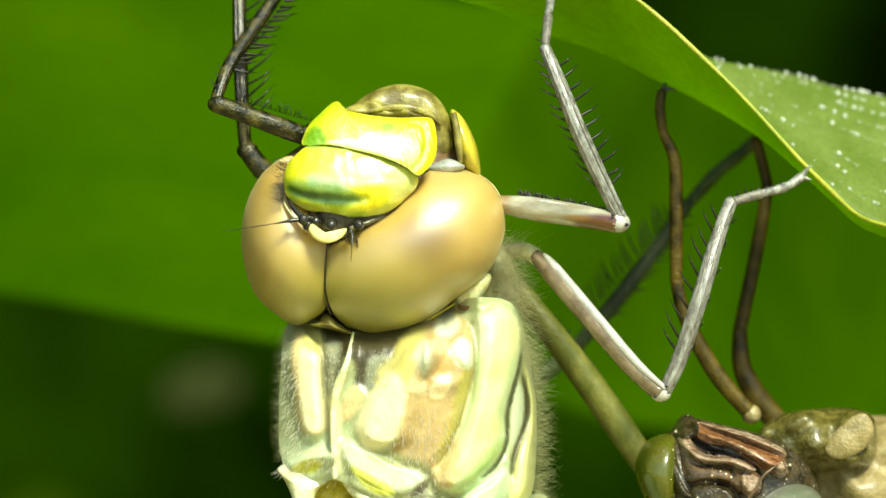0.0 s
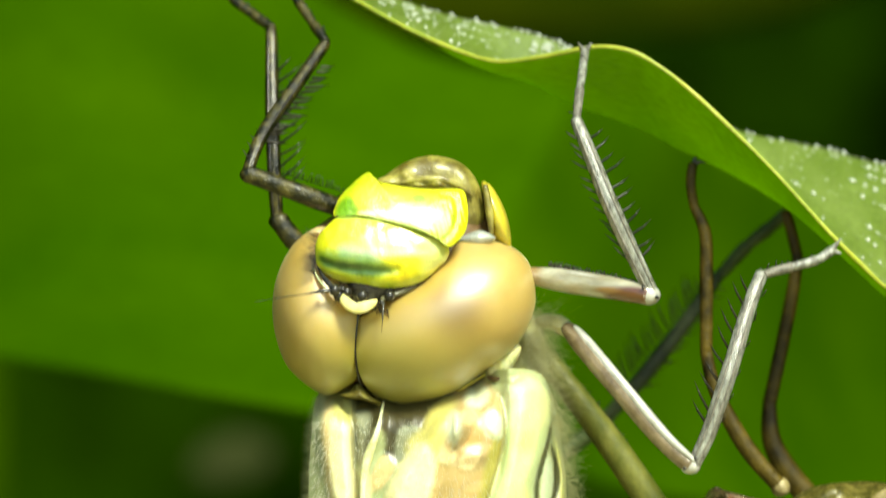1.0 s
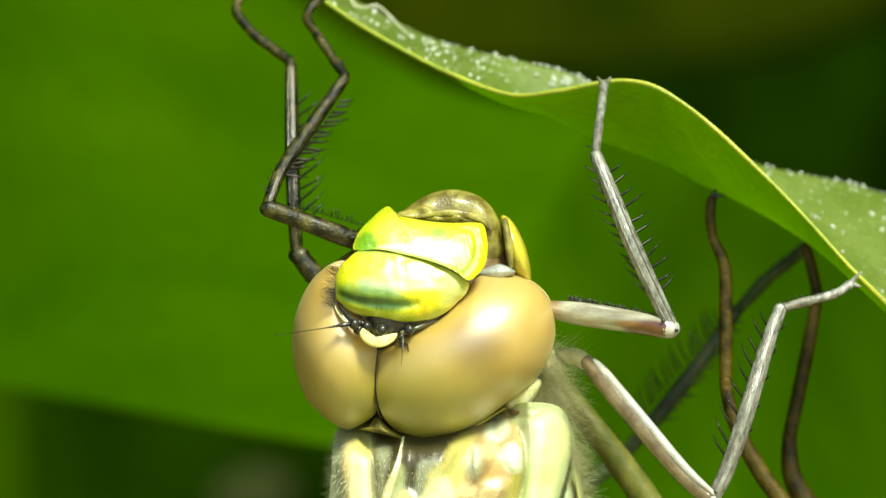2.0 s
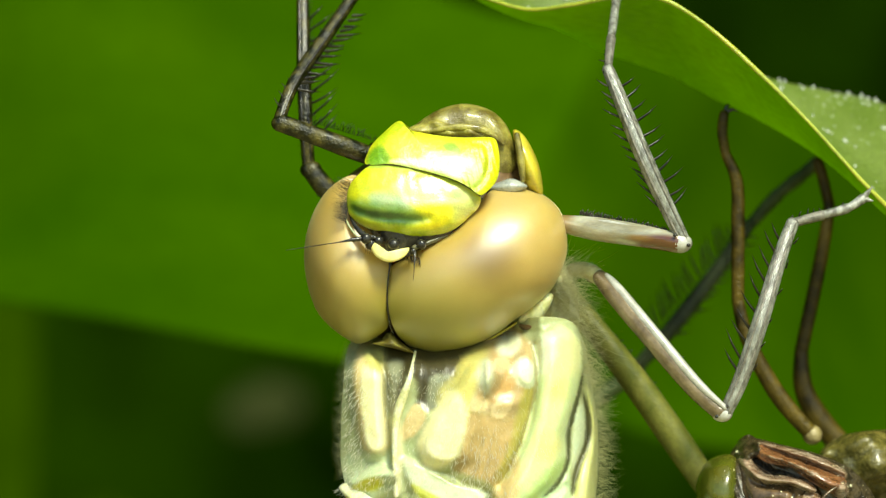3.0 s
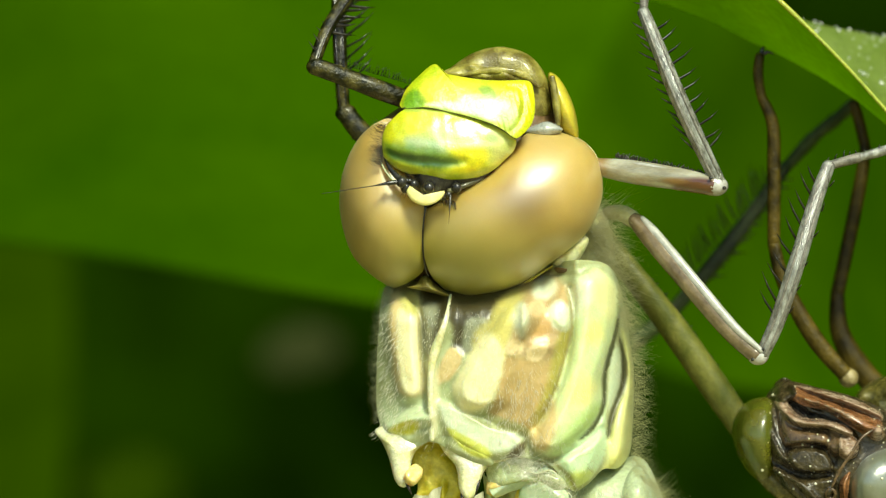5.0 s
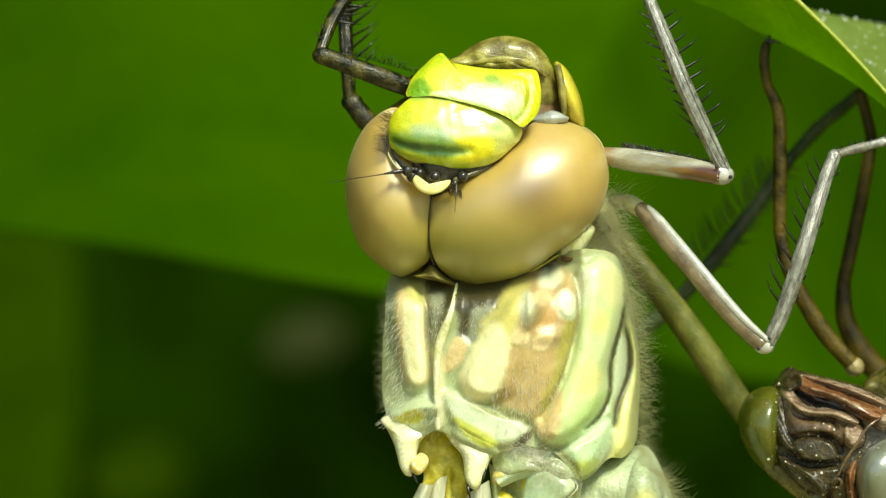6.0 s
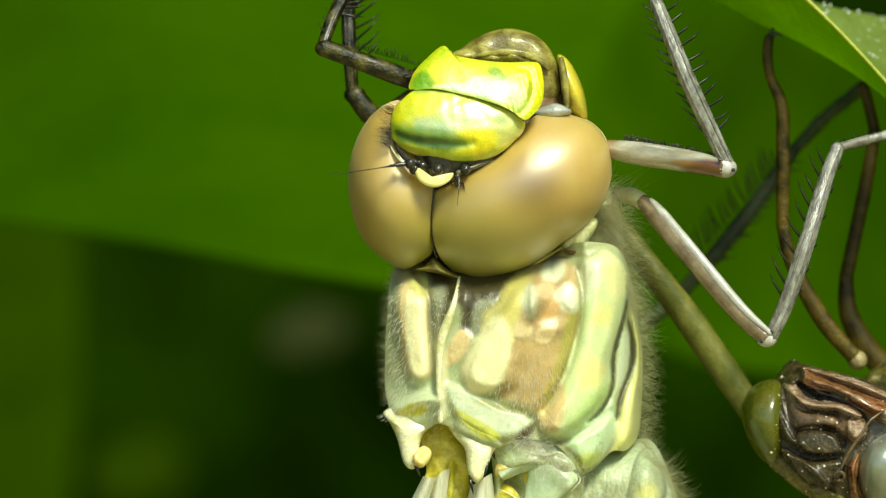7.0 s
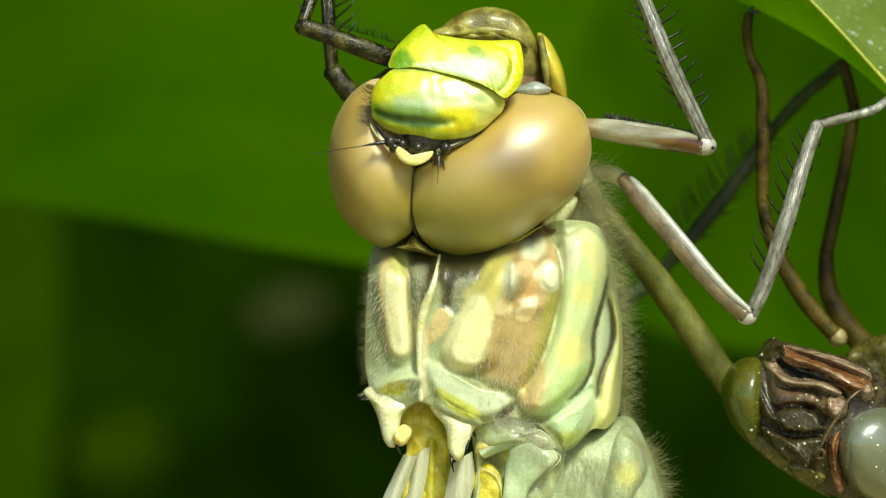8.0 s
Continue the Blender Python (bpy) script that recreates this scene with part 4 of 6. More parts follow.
    lobe_c = [(3.9, -5.71), (4.99, -4.95), (5.29, -4.39), (5.41, -5.45), (5.21, -6.18), (4.69, -6.86), (4.29, -7.1), (3.98, -6.86), (3.7, -6.18)]
    hull = Markings((-3.6, -9.0), (260, 250), (0.40, 0.43, 0.25), 0.042)
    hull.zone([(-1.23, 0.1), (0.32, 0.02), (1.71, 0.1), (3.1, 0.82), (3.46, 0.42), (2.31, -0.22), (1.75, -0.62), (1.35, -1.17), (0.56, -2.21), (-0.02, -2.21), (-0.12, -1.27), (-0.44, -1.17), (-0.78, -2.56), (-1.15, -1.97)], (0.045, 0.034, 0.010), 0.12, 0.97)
    hull.zone([(-1.11, -0.68), (-0.72, -0.48), (-0.52, -0.78), (-0.72, -1.57), (-0.87, -2.37), (-1.13, -1.97)], (0.30, 0.30, 0.21), 0.14, 0.9)
    hull.zone([(0.44, -1.17), (1.07, -1.01), (1.15, -1.37), (0.62, -2.13), (0.32, -2.07)], (0.33, 0.34, 0.25), 0.12, 0.85)
    hull.zone([(2.41, 0.18), (3.3, 0.62), (4.0, 0.02), (4.14, -0.97), (4.06, -2.07), (3.5, -2.47), (2.31, -2.41), (1.87, -1.87), (2.17, -0.78)], (0.46, 0.32, 0.16), 0.2, 0.95)
    hull.zone([(1.67, -2.29), (2.51, -2.37), (3.3, -2.52), (4.06, -2.07), (3.86, -3.16), (3.3, -4.25), (2.74, -5.15), (1.71, -4.99), (1.15, -4.43), (1.47, -3.56)], (0.50, 0.345, 0.155), 0.18, 0.95)
    hull.zone([(3.6, -1.77), (4.14, -0.97), (4.14, -2.17), (3.66, -3.6), (3.06, -4.85), (2.7, -4.59), (3.26, -3.36)], (0.40, 0.345, 0.075), 0.14, 0.9)
    hull.zone([(0.32, -4.31), (1.31, -4.39), (2.8, -5.03), (2.31, -5.23), (1.51, -4.99), (0.72, -4.71)], (0.36, 0.385, 0.17), 0.12, 0.85)
    hull.zone([(-2.23, -0.18), (-1.87, 0.06), (-1.39, -0.08), (-1.21, -0.78), (-1.21, -1.97), (-1.07, -2.96), (-1.11, -3.64), (-1.43, -3.86), (-1.85, -3.76), (-2.09, -3.28), (-2.21, -2.37), (-2.33, -1.17)], (0.68, 0.53, 0.28), 0.14, 0.95)
    hull.zone([(-1.99, -0.89), (-1.57, -0.74), (-1.29, -1.17), (-1.27, -2.37), (-1.13, -3.16), (-1.19, -3.6), (-1.51, -3.78), (-1.83, -3.58), (-1.99, -2.76)], (0.92, 0.84, 0.54), 0.12, 1.0)
    hull.zone([(-1.83, 0.02), (-1.37, -0.06), (-1.27, -0.82), (-1.63, -0.93), (-1.91, -0.58)], (0.50, 0.48, 0.16), 0.14, 0.85)
    hull.zone([(2.45, 0.02), (1.71, -0.22), (1.23, -1.07), (0.68, -1.81), (0.95, -2.96), (1.75, -2.41), (1.99, -1.57), (2.25, -0.78)], (0.62, 0.54, 0.18), 0.16, 0.95)
    hull.zone([(1.15, -1.57), (0.62, -2.27), (0.18, -2.96), (-0.02, -3.66), (0.2, -4.18), (0.76, -4.31), (1.27, -3.98), (1.59, -3.16), (1.75, -2.17)], (0.92, 0.84, 0.52), 0.16, 1.0)
    hull.zone([(3.34, -0.58), (3.74, -0.42), (4.08, -0.78), (4.12, -1.29), (3.8, -1.47), (3.44, -1.29), (3.3, -0.97)], (0.76, 0.78, 0.62), 0.1, 0.95)
    hull.zone([(2.8, 0.18), (3.26, 0.54), (3.62, 0.22), (3.44, -0.28), (3.1, -0.38), (2.8, -0.22)], (0.66, 0.68, 0.54), 0.14, 0.9)
    hull.zone([(2.11, -0.78), (2.37, -0.46), (2.58, -0.78), (2.54, -1.47), (2.31, -1.71), (2.07, -1.27)], (0.60, 0.62, 0.48), 0.12, 0.8)
    hull.zone([(3.1, -0.78), (3.4, -1.17), (3.2, -1.73), (2.6, -2.01), (2.74, -1.57), (3.0, -1.17)], (0.56, 0.33, 0.12), 0.08, 0.8)
    hull.zone([(1.83, -1.89), (2.27, -1.77), (2.43, -2.13), (2.11, -2.33), (1.79, -2.23)], (0.74, 0.58, 0.34), 0.05, 0.95)
    hull.zone([(2.6, -2.09), (3.0, -1.77), (3.32, -1.77), (3.26, -2.17), (2.9, -2.54), (2.58, -2.43)], (0.72, 0.55, 0.32), 0.05, 0.95)
    hull.zone([(2.66, -0.5), (3.1, -0.42), (3.22, -0.78), (2.9, -0.99), (2.64, -0.8)], (0.68, 0.48, 0.29), 0.07, 0.9)
    hull.zone([(-0.14, -2.07), (0.26, -2.27), (0.16, -2.8), (-0.36, -3.4), (-0.6, -3.2), (-0.48, -2.6)], (0.70, 0.53, 0.29), 0.07, 0.95)
    hull.zone([(-0.52, -3.4), (-0.18, -3.26), (0.02, -3.96), (0.12, -4.25), (-0.28, -4.19), (-0.56, -3.88)], (0.42, 0.47, 0.27), 0.1, 0.9)
    hull.zone([(4.1, 0.02), (4.39, 0.38), (5.09, 0.64), (5.57, 0.34), (5.85, -0.28), (5.86, -0.97), (5.69, -1.77), (5.43, -2.66), (5.31, -3.56), (5.27, -4.16), (5.01, -4.79), (4.49, -5.31), (3.9, -5.71), (3.3, -5.9), (2.76, -5.49), (2.62, -5.15), (3.16, -4.55), (3.56, -3.66), (3.88, -2.56), (4.12, -1.57), (4.21, -0.78)], (0.64, 0.72, 0.40), 0.1, 1.0)
    hull.zone([(4.1, -0.08), (4.53, 0.32), (4.97, 0.02), (4.73, -0.58), (4.29, -1.01)], (0.84, 0.86, 0.68), 0.2, 0.95)
    hull.zone([(4.89, 0.6), (5.53, 0.34), (5.83, -0.38), (5.53, -1.01), (5.05, -0.58)], (0.80, 0.76, 0.40), 0.2, 0.9)
    hull.zone([(4.65, -1.27), (5.19, -1.17), (5.29, -1.67), (4.89, -1.93), (4.57, -1.67)], (0.80, 0.73, 0.30), 0.2, 0.85)
    hull.zone([(4.1, -3.16), (4.69, -3.06), (4.99, -3.56), (4.59, -4.06), (4.0, -3.96)], (0.88, 0.78, 0.32), 0.25, 0.85)
    hull.zone([(2.74, -5.51), (2.58, -5.15), (3.14, -4.55), (3.54, -3.86), (3.54, -4.95), (3.22, -5.71)], (0.68, 0.48, 0.23), 0.16, 0.9)
    hull.zone([(3.46, -5.9), (4.49, -5.31), (5.13, -4.59), (5.23, -3.96), (4.29, -4.59), (3.74, -5.25)], (0.47, 0.62, 0.23), 0.22, 0.9)
    hull.zone([(3.9, -5.71), (4.99, -4.95), (5.33, -4.35), (5.41, -5.55), (5.13, -6.28), (4.49, -6.94), (4.0, -6.84), (3.7, -6.14)], (0.56, 0.70, 0.46), 0.12, 1.0)
    hull.zone([(4.0, -6.5), (4.93, -6.38), (4.61, -7.02), (4.1, -7.1)], (0.50, 0.56, 0.13), 0.15, 0.9)
    hull.zone([(5.61, -2.27), (5.88, -2.07), (6.0, -2.96), (5.85, -3.96), (5.49, -4.35), (5.49, -3.16)], (0.56, 0.62, 0.46), 0.08, 0.95)
    hull.zone([(5.98, -1.47), (6.24, -1.97), (6.42, -2.76), (6.44, -3.96), (6.38, -5.15), (6.22, -6.04), (5.79, -6.44), (5.45, -6.24), (5.51, -5.15), (5.77, -4.25), (6.1, -3.56), (6.14, -2.96)], (0.70, 0.69, 0.32), 0.1, 1.0)
    hull.zone([(5.49, -6.04), (6.18, -5.85), (5.88, -6.94), (5.19, -6.94)], (0.66, 0.62, 0.20), 0.2, 0.8)
    hull.zone([(-2.76, -3.96), (-0.84, -3.92), (-0.76, -4.99), (-1.87, -5.59), (-2.86, -5.03)], (0.52, 0.58, 0.38), 0.2, 0.9)
    hull.zone([(-2.27, -4.95), (-1.67, -4.67), (-1.23, -4.75), (-1.43, -5.09), (-2.07, -5.15)], (0.64, 0.61, 0.05), 0.1, 0.95)
    hull.zone([(-0.52, -4.12), (0.02, -4.31), (0.72, -4.75), (1.71, -5.03), (2.47, -5.15), (2.11, -5.59), (1.31, -5.69), (0.62, -5.47), (0.02, -5.07), (-0.4, -4.59)], (0.72, 0.77, 0.62), 0.12, 0.95)
    hull.zone([(-0.24, -4.91), (0.32, -5.11), (1.01, -5.51), (1.35, -5.86), (0.91, -5.94), (0.28, -5.59)], (0.62, 0.63, 0.10), 0.08, 0.9)
    hull.zone([(-0.91, -2.37), (-0.64, -2.37), (-0.56, -3.96), (-0.64, -5.15), (-0.84, -5.15), (-0.84, -3.96)], (0.66, 0.60, 0.40), 0.1, 0.8)
    # dark zone puts the shade of the gap beside the shield into colour
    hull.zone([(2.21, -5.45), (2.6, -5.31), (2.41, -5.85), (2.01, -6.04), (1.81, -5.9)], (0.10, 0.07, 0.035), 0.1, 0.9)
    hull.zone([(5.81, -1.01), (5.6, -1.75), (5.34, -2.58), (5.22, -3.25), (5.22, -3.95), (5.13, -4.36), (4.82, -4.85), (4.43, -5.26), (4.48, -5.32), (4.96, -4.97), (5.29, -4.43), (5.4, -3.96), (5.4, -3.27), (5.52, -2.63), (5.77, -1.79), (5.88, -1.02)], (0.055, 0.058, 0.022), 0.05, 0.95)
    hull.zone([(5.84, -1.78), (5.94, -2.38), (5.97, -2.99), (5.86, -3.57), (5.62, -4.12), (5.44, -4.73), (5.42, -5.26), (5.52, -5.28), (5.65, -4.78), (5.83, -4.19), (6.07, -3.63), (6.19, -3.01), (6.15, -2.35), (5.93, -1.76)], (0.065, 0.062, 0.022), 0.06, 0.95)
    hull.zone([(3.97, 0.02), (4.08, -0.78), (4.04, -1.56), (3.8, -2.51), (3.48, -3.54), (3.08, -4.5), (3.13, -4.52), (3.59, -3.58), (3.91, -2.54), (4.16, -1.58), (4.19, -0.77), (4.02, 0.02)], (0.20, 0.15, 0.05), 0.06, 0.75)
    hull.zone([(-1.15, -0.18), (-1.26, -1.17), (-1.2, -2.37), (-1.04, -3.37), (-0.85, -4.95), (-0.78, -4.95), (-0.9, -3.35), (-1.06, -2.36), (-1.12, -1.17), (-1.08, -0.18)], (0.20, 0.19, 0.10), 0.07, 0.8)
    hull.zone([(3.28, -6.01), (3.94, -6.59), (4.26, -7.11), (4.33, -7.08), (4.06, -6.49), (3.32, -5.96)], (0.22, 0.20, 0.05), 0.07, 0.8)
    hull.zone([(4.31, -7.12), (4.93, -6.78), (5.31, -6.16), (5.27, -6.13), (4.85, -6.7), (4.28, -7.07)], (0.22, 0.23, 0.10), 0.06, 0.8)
    plates = []
    plates.append(("stripe", stripe_l, 0.42, 0.5, M_SIDE, "cream shoulder stripe"))
    plates.append(("stripe", stripe_r, 0.5, 0.6, M_SIDE, "cream shoulder stripe"))
    plates.append(("collar_membrane", [(-1.28, -0.10), (-0.20, -0.10), (-0.32, -1.28), (-0.72, -2.18), (-1.12, -1.88)], -0.05, 0.3, M_SIDE, "wet grey-brown folded skin"))
    plates.append(("collar_membrane", [(0.00, -0.18), (1.56, -0.38), (1.20, -1.68), (0.44, -2.50), (0.04, -1.78)], -0.05, 0.3, M_SIDE, "wet grey-brown folded skin"))
    plates.append(("inner_plate", [(-0.16, -1.94), (0.44, -2.30), (0.08, -3.02), (-0.48, -3.48), (-0.56, -2.58)], 0.1, 0.3, M_SIDE, "peach inner plate"))
    plates.append(("side_plate", tan_low, 0.25, 0.6, M_SIDE, "tan hairy side plate"))
    plates.append(("side_plate", tan_top, 0.2, 0.5, M_SIDE, "tan hairy side plate"))
    plates.append(("scale", [(1.72, -1.82), (2.32, -1.74), (2.28, -2.38), (1.80, -2.34)], 0.03, 0.12, M_SIDE, "small peach-coloured flake"))
    plates.append(("scale", [(2.38, -2.24), (3.28, -1.84), (3.40, -2.42), (2.64, -2.60)], 0.03, 0.12, M_SIDE, "small peach-coloured flake"))
    plates.append(("scale", [(2.56, -0.38), (3.12, -0.34), (3.08, -0.86), (2.64, -0.94)], 0.03, 0.12, M_SIDE, "small peach-coloured flake"))
    plates.append(("boss", [(3.44, -0.18), (4.04, -0.22), (4.22, -1.02), (3.84, -1.48), (3.40, -1.06)], 0.15, 0.25, M_SIDE, "white swelling"))
    plates.append(("boss", [(2.56, 0.52), (3.42, 0.78), (3.68, 0.02), (3.02, -0.38)], 0.12, 0.25, M_SIDE, "white swelling"))
    plates.append(("boss", [(2.24, -0.58), (2.56, -0.42), (2.56, -1.58), (2.28, -1.74)], 0.1, 0.2, M_SIDE, "white swelling"))
    plates.append(("lobe", lobe_a, 0.7, 0.75, M_SIDE, "pale mint and yellow swollen side lobe"))
    plates.append(("lobe", lobe_b, 0.5, 0.6, M_SIDE, "pale mint and yellow swollen side lobe"))
    plates.append(("lobe", lobe_c, 0.4, 0.6, M_SIDE, "pale mint side lobe"))
    plates.append(("shield", [(-0.64, -3.94), (0.32, -4.22), (1.32, -4.74), (2.48, -5.18), (2.36, -5.74), (1.32, -6.02), (0.32, -5.58), (-0.40, -5.02)], 0.2, 0.3, M_SIDE, "pale silvery shield at the wing roots"))
    plates.append(("shield", [(-2.58, -5.02), (-1.92, -4.50), (-0.92, -4.28), (-0.80, -5.08), (-1.60, -5.50), (-2.08, -5.46)], 0.12, 0.35, M_SIDE, "yellow-green shield at the wing roots"))
    plates.append(("shield_edge", [(-0.18, -5.14), (0.32, -5.48), (1.32, -5.94), (1.22, -6.22), (0.32, -5.94), (-0.28, -5.54)], 0.1, 0.25, M_SIDE, "yellow edge of the shield"))
    grooves = [[(5.85, 0.0, -1.01), (5.69, 0.0, -1.77), (5.43, 0.0, -2.6), (5.31, 0.0, -3.26), (5.31, 0.0, -3.96), (5.21, 0.0, -4.39), (4.89, 0.0, -4.91), (4.45, 0.0, -5.29)], [(5.88, 0.0, -1.77), (6.04, 0.0, -2.37), (6.08, 0.0, -3.0), (5.96, 0.0, -3.6), (5.73, 0.0, -4.16), (5.55, 0.0, -4.75), (5.47, 0.0, -5.27)],
               [(4.08, 0.00, 0.02), (4.16, 0.00, -0.78), (4.00, 0.00, -2.18), (3.56, 0.00, -3.68), (2.88, 0.00, -4.88)], [(-1.68, 0.00, -0.08), (-1.16, 0.00, -1.18), (-1.08, 0.00, -3.18), (-0.98, 0.00, -4.38)], [(2.42, 0.00, -5.18), (3.12, 0.00, -6.02), (4.32, 0.00, -5.62), (5.24, 0.00, -4.98)]]
    ridge = [(-0.12, 0.00, -0.18), (-0.32, 0.00, -1.18), (-0.64, 0.00, -2.08), (-0.80, 0.00, -2.78), (-0.84, 0.00, -3.98), (-0.78, 0.00, -5.30)]
    skin = relief_of(chest, (-3.4, -8.6), (180, 160), plates, grooves, [ridge, [(-2.32, 0.00, -4.86), (-1.68, 0.00, -4.62), (-0.96, 0.00, -4.54)]])

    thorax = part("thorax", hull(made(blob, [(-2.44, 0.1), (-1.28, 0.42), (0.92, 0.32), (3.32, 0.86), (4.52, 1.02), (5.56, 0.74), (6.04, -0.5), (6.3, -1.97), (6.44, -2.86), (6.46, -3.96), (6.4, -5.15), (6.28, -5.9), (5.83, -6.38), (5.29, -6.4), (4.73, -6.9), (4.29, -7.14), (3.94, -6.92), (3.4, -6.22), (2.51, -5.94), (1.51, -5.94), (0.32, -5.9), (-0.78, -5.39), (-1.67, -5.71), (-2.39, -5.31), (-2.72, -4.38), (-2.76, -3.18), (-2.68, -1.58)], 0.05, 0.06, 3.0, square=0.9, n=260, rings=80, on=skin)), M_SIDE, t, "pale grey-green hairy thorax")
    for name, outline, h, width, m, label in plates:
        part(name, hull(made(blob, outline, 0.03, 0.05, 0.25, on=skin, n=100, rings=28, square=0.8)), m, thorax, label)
    part("keel", made(limb, [(x, skin(x, z) - 0.0, z) for x, y, z in [(-0.12, 0.00, -0.22), (-0.32, 0.00, -1.18), (-0.64, 0.00, -2.08), (-0.80, 0.00, -2.78), (-0.84, 0.00, -3.98), (-0.78, 0.00, -5.30)]], [0.05, 0.1, 0.17, 0.13, 0.1, 0.09], 10), M_PRONG, thorax, "pale raised ridge along the back")
    part("neck_boss", made(blob, [(3.53, 0.94), (3.81, 1.38), (4.29, 1.78), (4.57, 1.92), (4.79, 1.74), (4.57, 1.22), (4.17, 0.78), (3.73, 0.68)], 0.5, 0.8, 0.8, n=48, rings=12), M_PRONG, thorax, "cream knob beside the neck")
    part("neck_fold", made(blob, [(3.56, 0.78), (4.02, 0.74), (4.56, 0.86), (4.8, 0.74), (4.52, 0.54), (4.02, 0.42), (3.64, 0.58)], 0.3, 0.7, 0.8, n=40, rings=10), M_BROWN, thorax, "brown fold under the knob")
    lobe = lambda name, outline, d, h, m, label="", lumps=0.4, sq=0.8: part(name, made(blob, outline, d, h, 0.8, n=44, rings=9, square=sq, lumps=lumps, grain=0.5), m, thorax, label)
    lobe("hollow", [(-0.72, -5.26), (-1.69, -5.78), (-1.45, -6.32), (-1.29, -7.13), (-1.59, -7.83), (-1.69, -9.24), (0.32, -9.24), (0.32, -7.83), (0.24, -7.03), (0.12, -6.22), (-0.28, -5.72)], 0.7, 0.35, M_GOLD, "amber hollow between the wing roots")
    part("prong", made(blob, [(-2.81, -5.02), (-2.37, -4.8), (-1.67, -4.68), (-0.72, -4.96), (-0.8, -5.32), (-1.2, -5.6), (-1.42, -5.86), (-1.52, -6.26), (-1.5, -6.68), (-1.67, -6.98), (-1.91, -6.98), (-2.11, -6.72), (-2.23, -6.28), (-2.35, -5.86), (-2.57, -5.4)], -0.2, 0.5, 0.8, n=64, rings=14, square=0.8, lumps=0.12, grain=0.6, tilt=(0.0, 0.3)), M_PRONG, thorax, "cream pointed lobe")
    part("prong", made(blob, [(-0.68, -5.1), (0.12, -5.26), (0.92, -5.59), (1.67, -5.71), (2.39, -5.67), (1.95, -6.03), (1.35, -6.17), (1.08, -6.41), (0.92, -6.81), (0.78, -7.21), (0.54, -7.45), (0.32, -7.33), (0.16, -6.95), (0.12, -6.49), (0.0, -6.17), (-0.36, -5.75)], -0.65, 0.5, 0.8, n=64, rings=14, square=0.8, lumps=0.12, grain=0.6, tilt=(0.0, 0.3)), M_PRONG, thorax, "cream pointed lobe")
    lobe("fold", [(1.24, -5.94), (2.42, -5.78), (3.42, -6.22), (4.08, -7.02), (3.42, -7.18), (2.42, -6.82), (1.32, -7.02)], -0.5, 0.4, M_SKIN, "pale crumpled skin fold", 0.3)
    lobe("hinge", [(-1.79, -6.67), (-1.67, -6.39), (-1.37, -6.17), (-1.11, -6.35), (-1.15, -6.67), (-1.41, -6.93), (-1.67, -6.93)], -0.62, 0.4, M_HINGE, "small yellow hinge")
    lobe("hinge", [(1.24, -6.54), (1.84, -6.18), (2.16, -6.68), (1.76, -7.30), (1.16, -7.26)], -0.2, 0.5, M_HINGE, "small yellow hinge")
    lobe("wing_root", [(1.88, -6.08), (2.92, -5.90), (4.16, -6.38), (4.40, -7.18), (4.08, -8.38), (3.56, -9.78), (1.76, -9.78), (1.32, -7.98), (1.56, -6.78)], 0.9, 1.0, M_SKIN, "crumpled pale wing root", 0.7, 0.7)
    for outline, d, h, m in (([(1.24, -7.62), (1.64, -7.58), (2.00, -7.94), (2.12, -8.58), (2.04, -9.98), (1.16, -9.98), (1.08, -8.38)], -0.15, 0.3, M_GOLD), ([(1.76, -6.22), (2.62, -5.94), (3.32, -6.14), (2.92, -6.58), (2.12, -6.78)], -0.3, 0.25, M_SKIN),
                             ([(2.36, -6.90), (2.82, -6.62), (3.08, -6.98), (2.92, -7.58), (2.48, -7.78), (2.16, -7.42)], -0.35, 0.15, M_GOLD)):
        part("fold", made(blob, outline, d, h, 0.5, n=44, rings=10, lumps=0.2, grain=0.4, square=0.9), m, thorax, "pale crumpled skin fold")
    part("skin_flap", made(blob, [(2.42, -6.93), (3.1, -6.58), (3.7, -6.87), (4.07, -7.37), (3.6, -7.85), (3.06, -8.44), (2.74, -9.22), (2.11, -9.22), (2.17, -8.13), (2.26, -7.43)], -0.55, 0.28, 0.6, n=64, rings=14, square=0.7, lumps=0.2, grain=0.7), M_MINT, thorax, "pale mint crumpled flap")
    for lines, m, label in (
            ([[(1.23, -0.70, -7.07), (1.75, -0.70, -6.71), (2.41, -0.70, -6.51), (3.20, -0.70, -6.19)], [(1.35, -0.90, -7.26), (1.91, -0.90, -6.86), (2.54, -0.90, -6.66), (3.30, -0.90, -6.34)], [(1.47, -0.60, -7.39), (2.03, -0.60, -7.15), (2.71, -0.60, -6.95), (3.41, -0.60, -6.59)]], M_MINT, "grey translucent band of skin"),):
        part("skin_flap", made(sheet, lines, 30, 6, 0.06), m, thorax, label)
    for line in ([(2.40, -0.95, -6.34), (2.90, -0.95, -6.50), (3.40, -0.95, -6.38), (3.74, -0.95, -6.64)], [(4.00, -0.90, -7.14), (4.13, -0.90, -7.38), (3.80, -0.90, -7.77)], [(1.32, -0.50, -7.71), (1.91, -0.50, -8.07), (2.09, -0.50, -8.85)], [(1.67, -1.00, -5.98), (1.91, -1.00, -6.18), (1.99, -1.00, -6.42)]):
        part("skin_thread", made(limb, line, [0.015] + [0.03] * (len(line) - 2) + [0.012], 6), M_PRONG, thorax, "thin thread of skin")
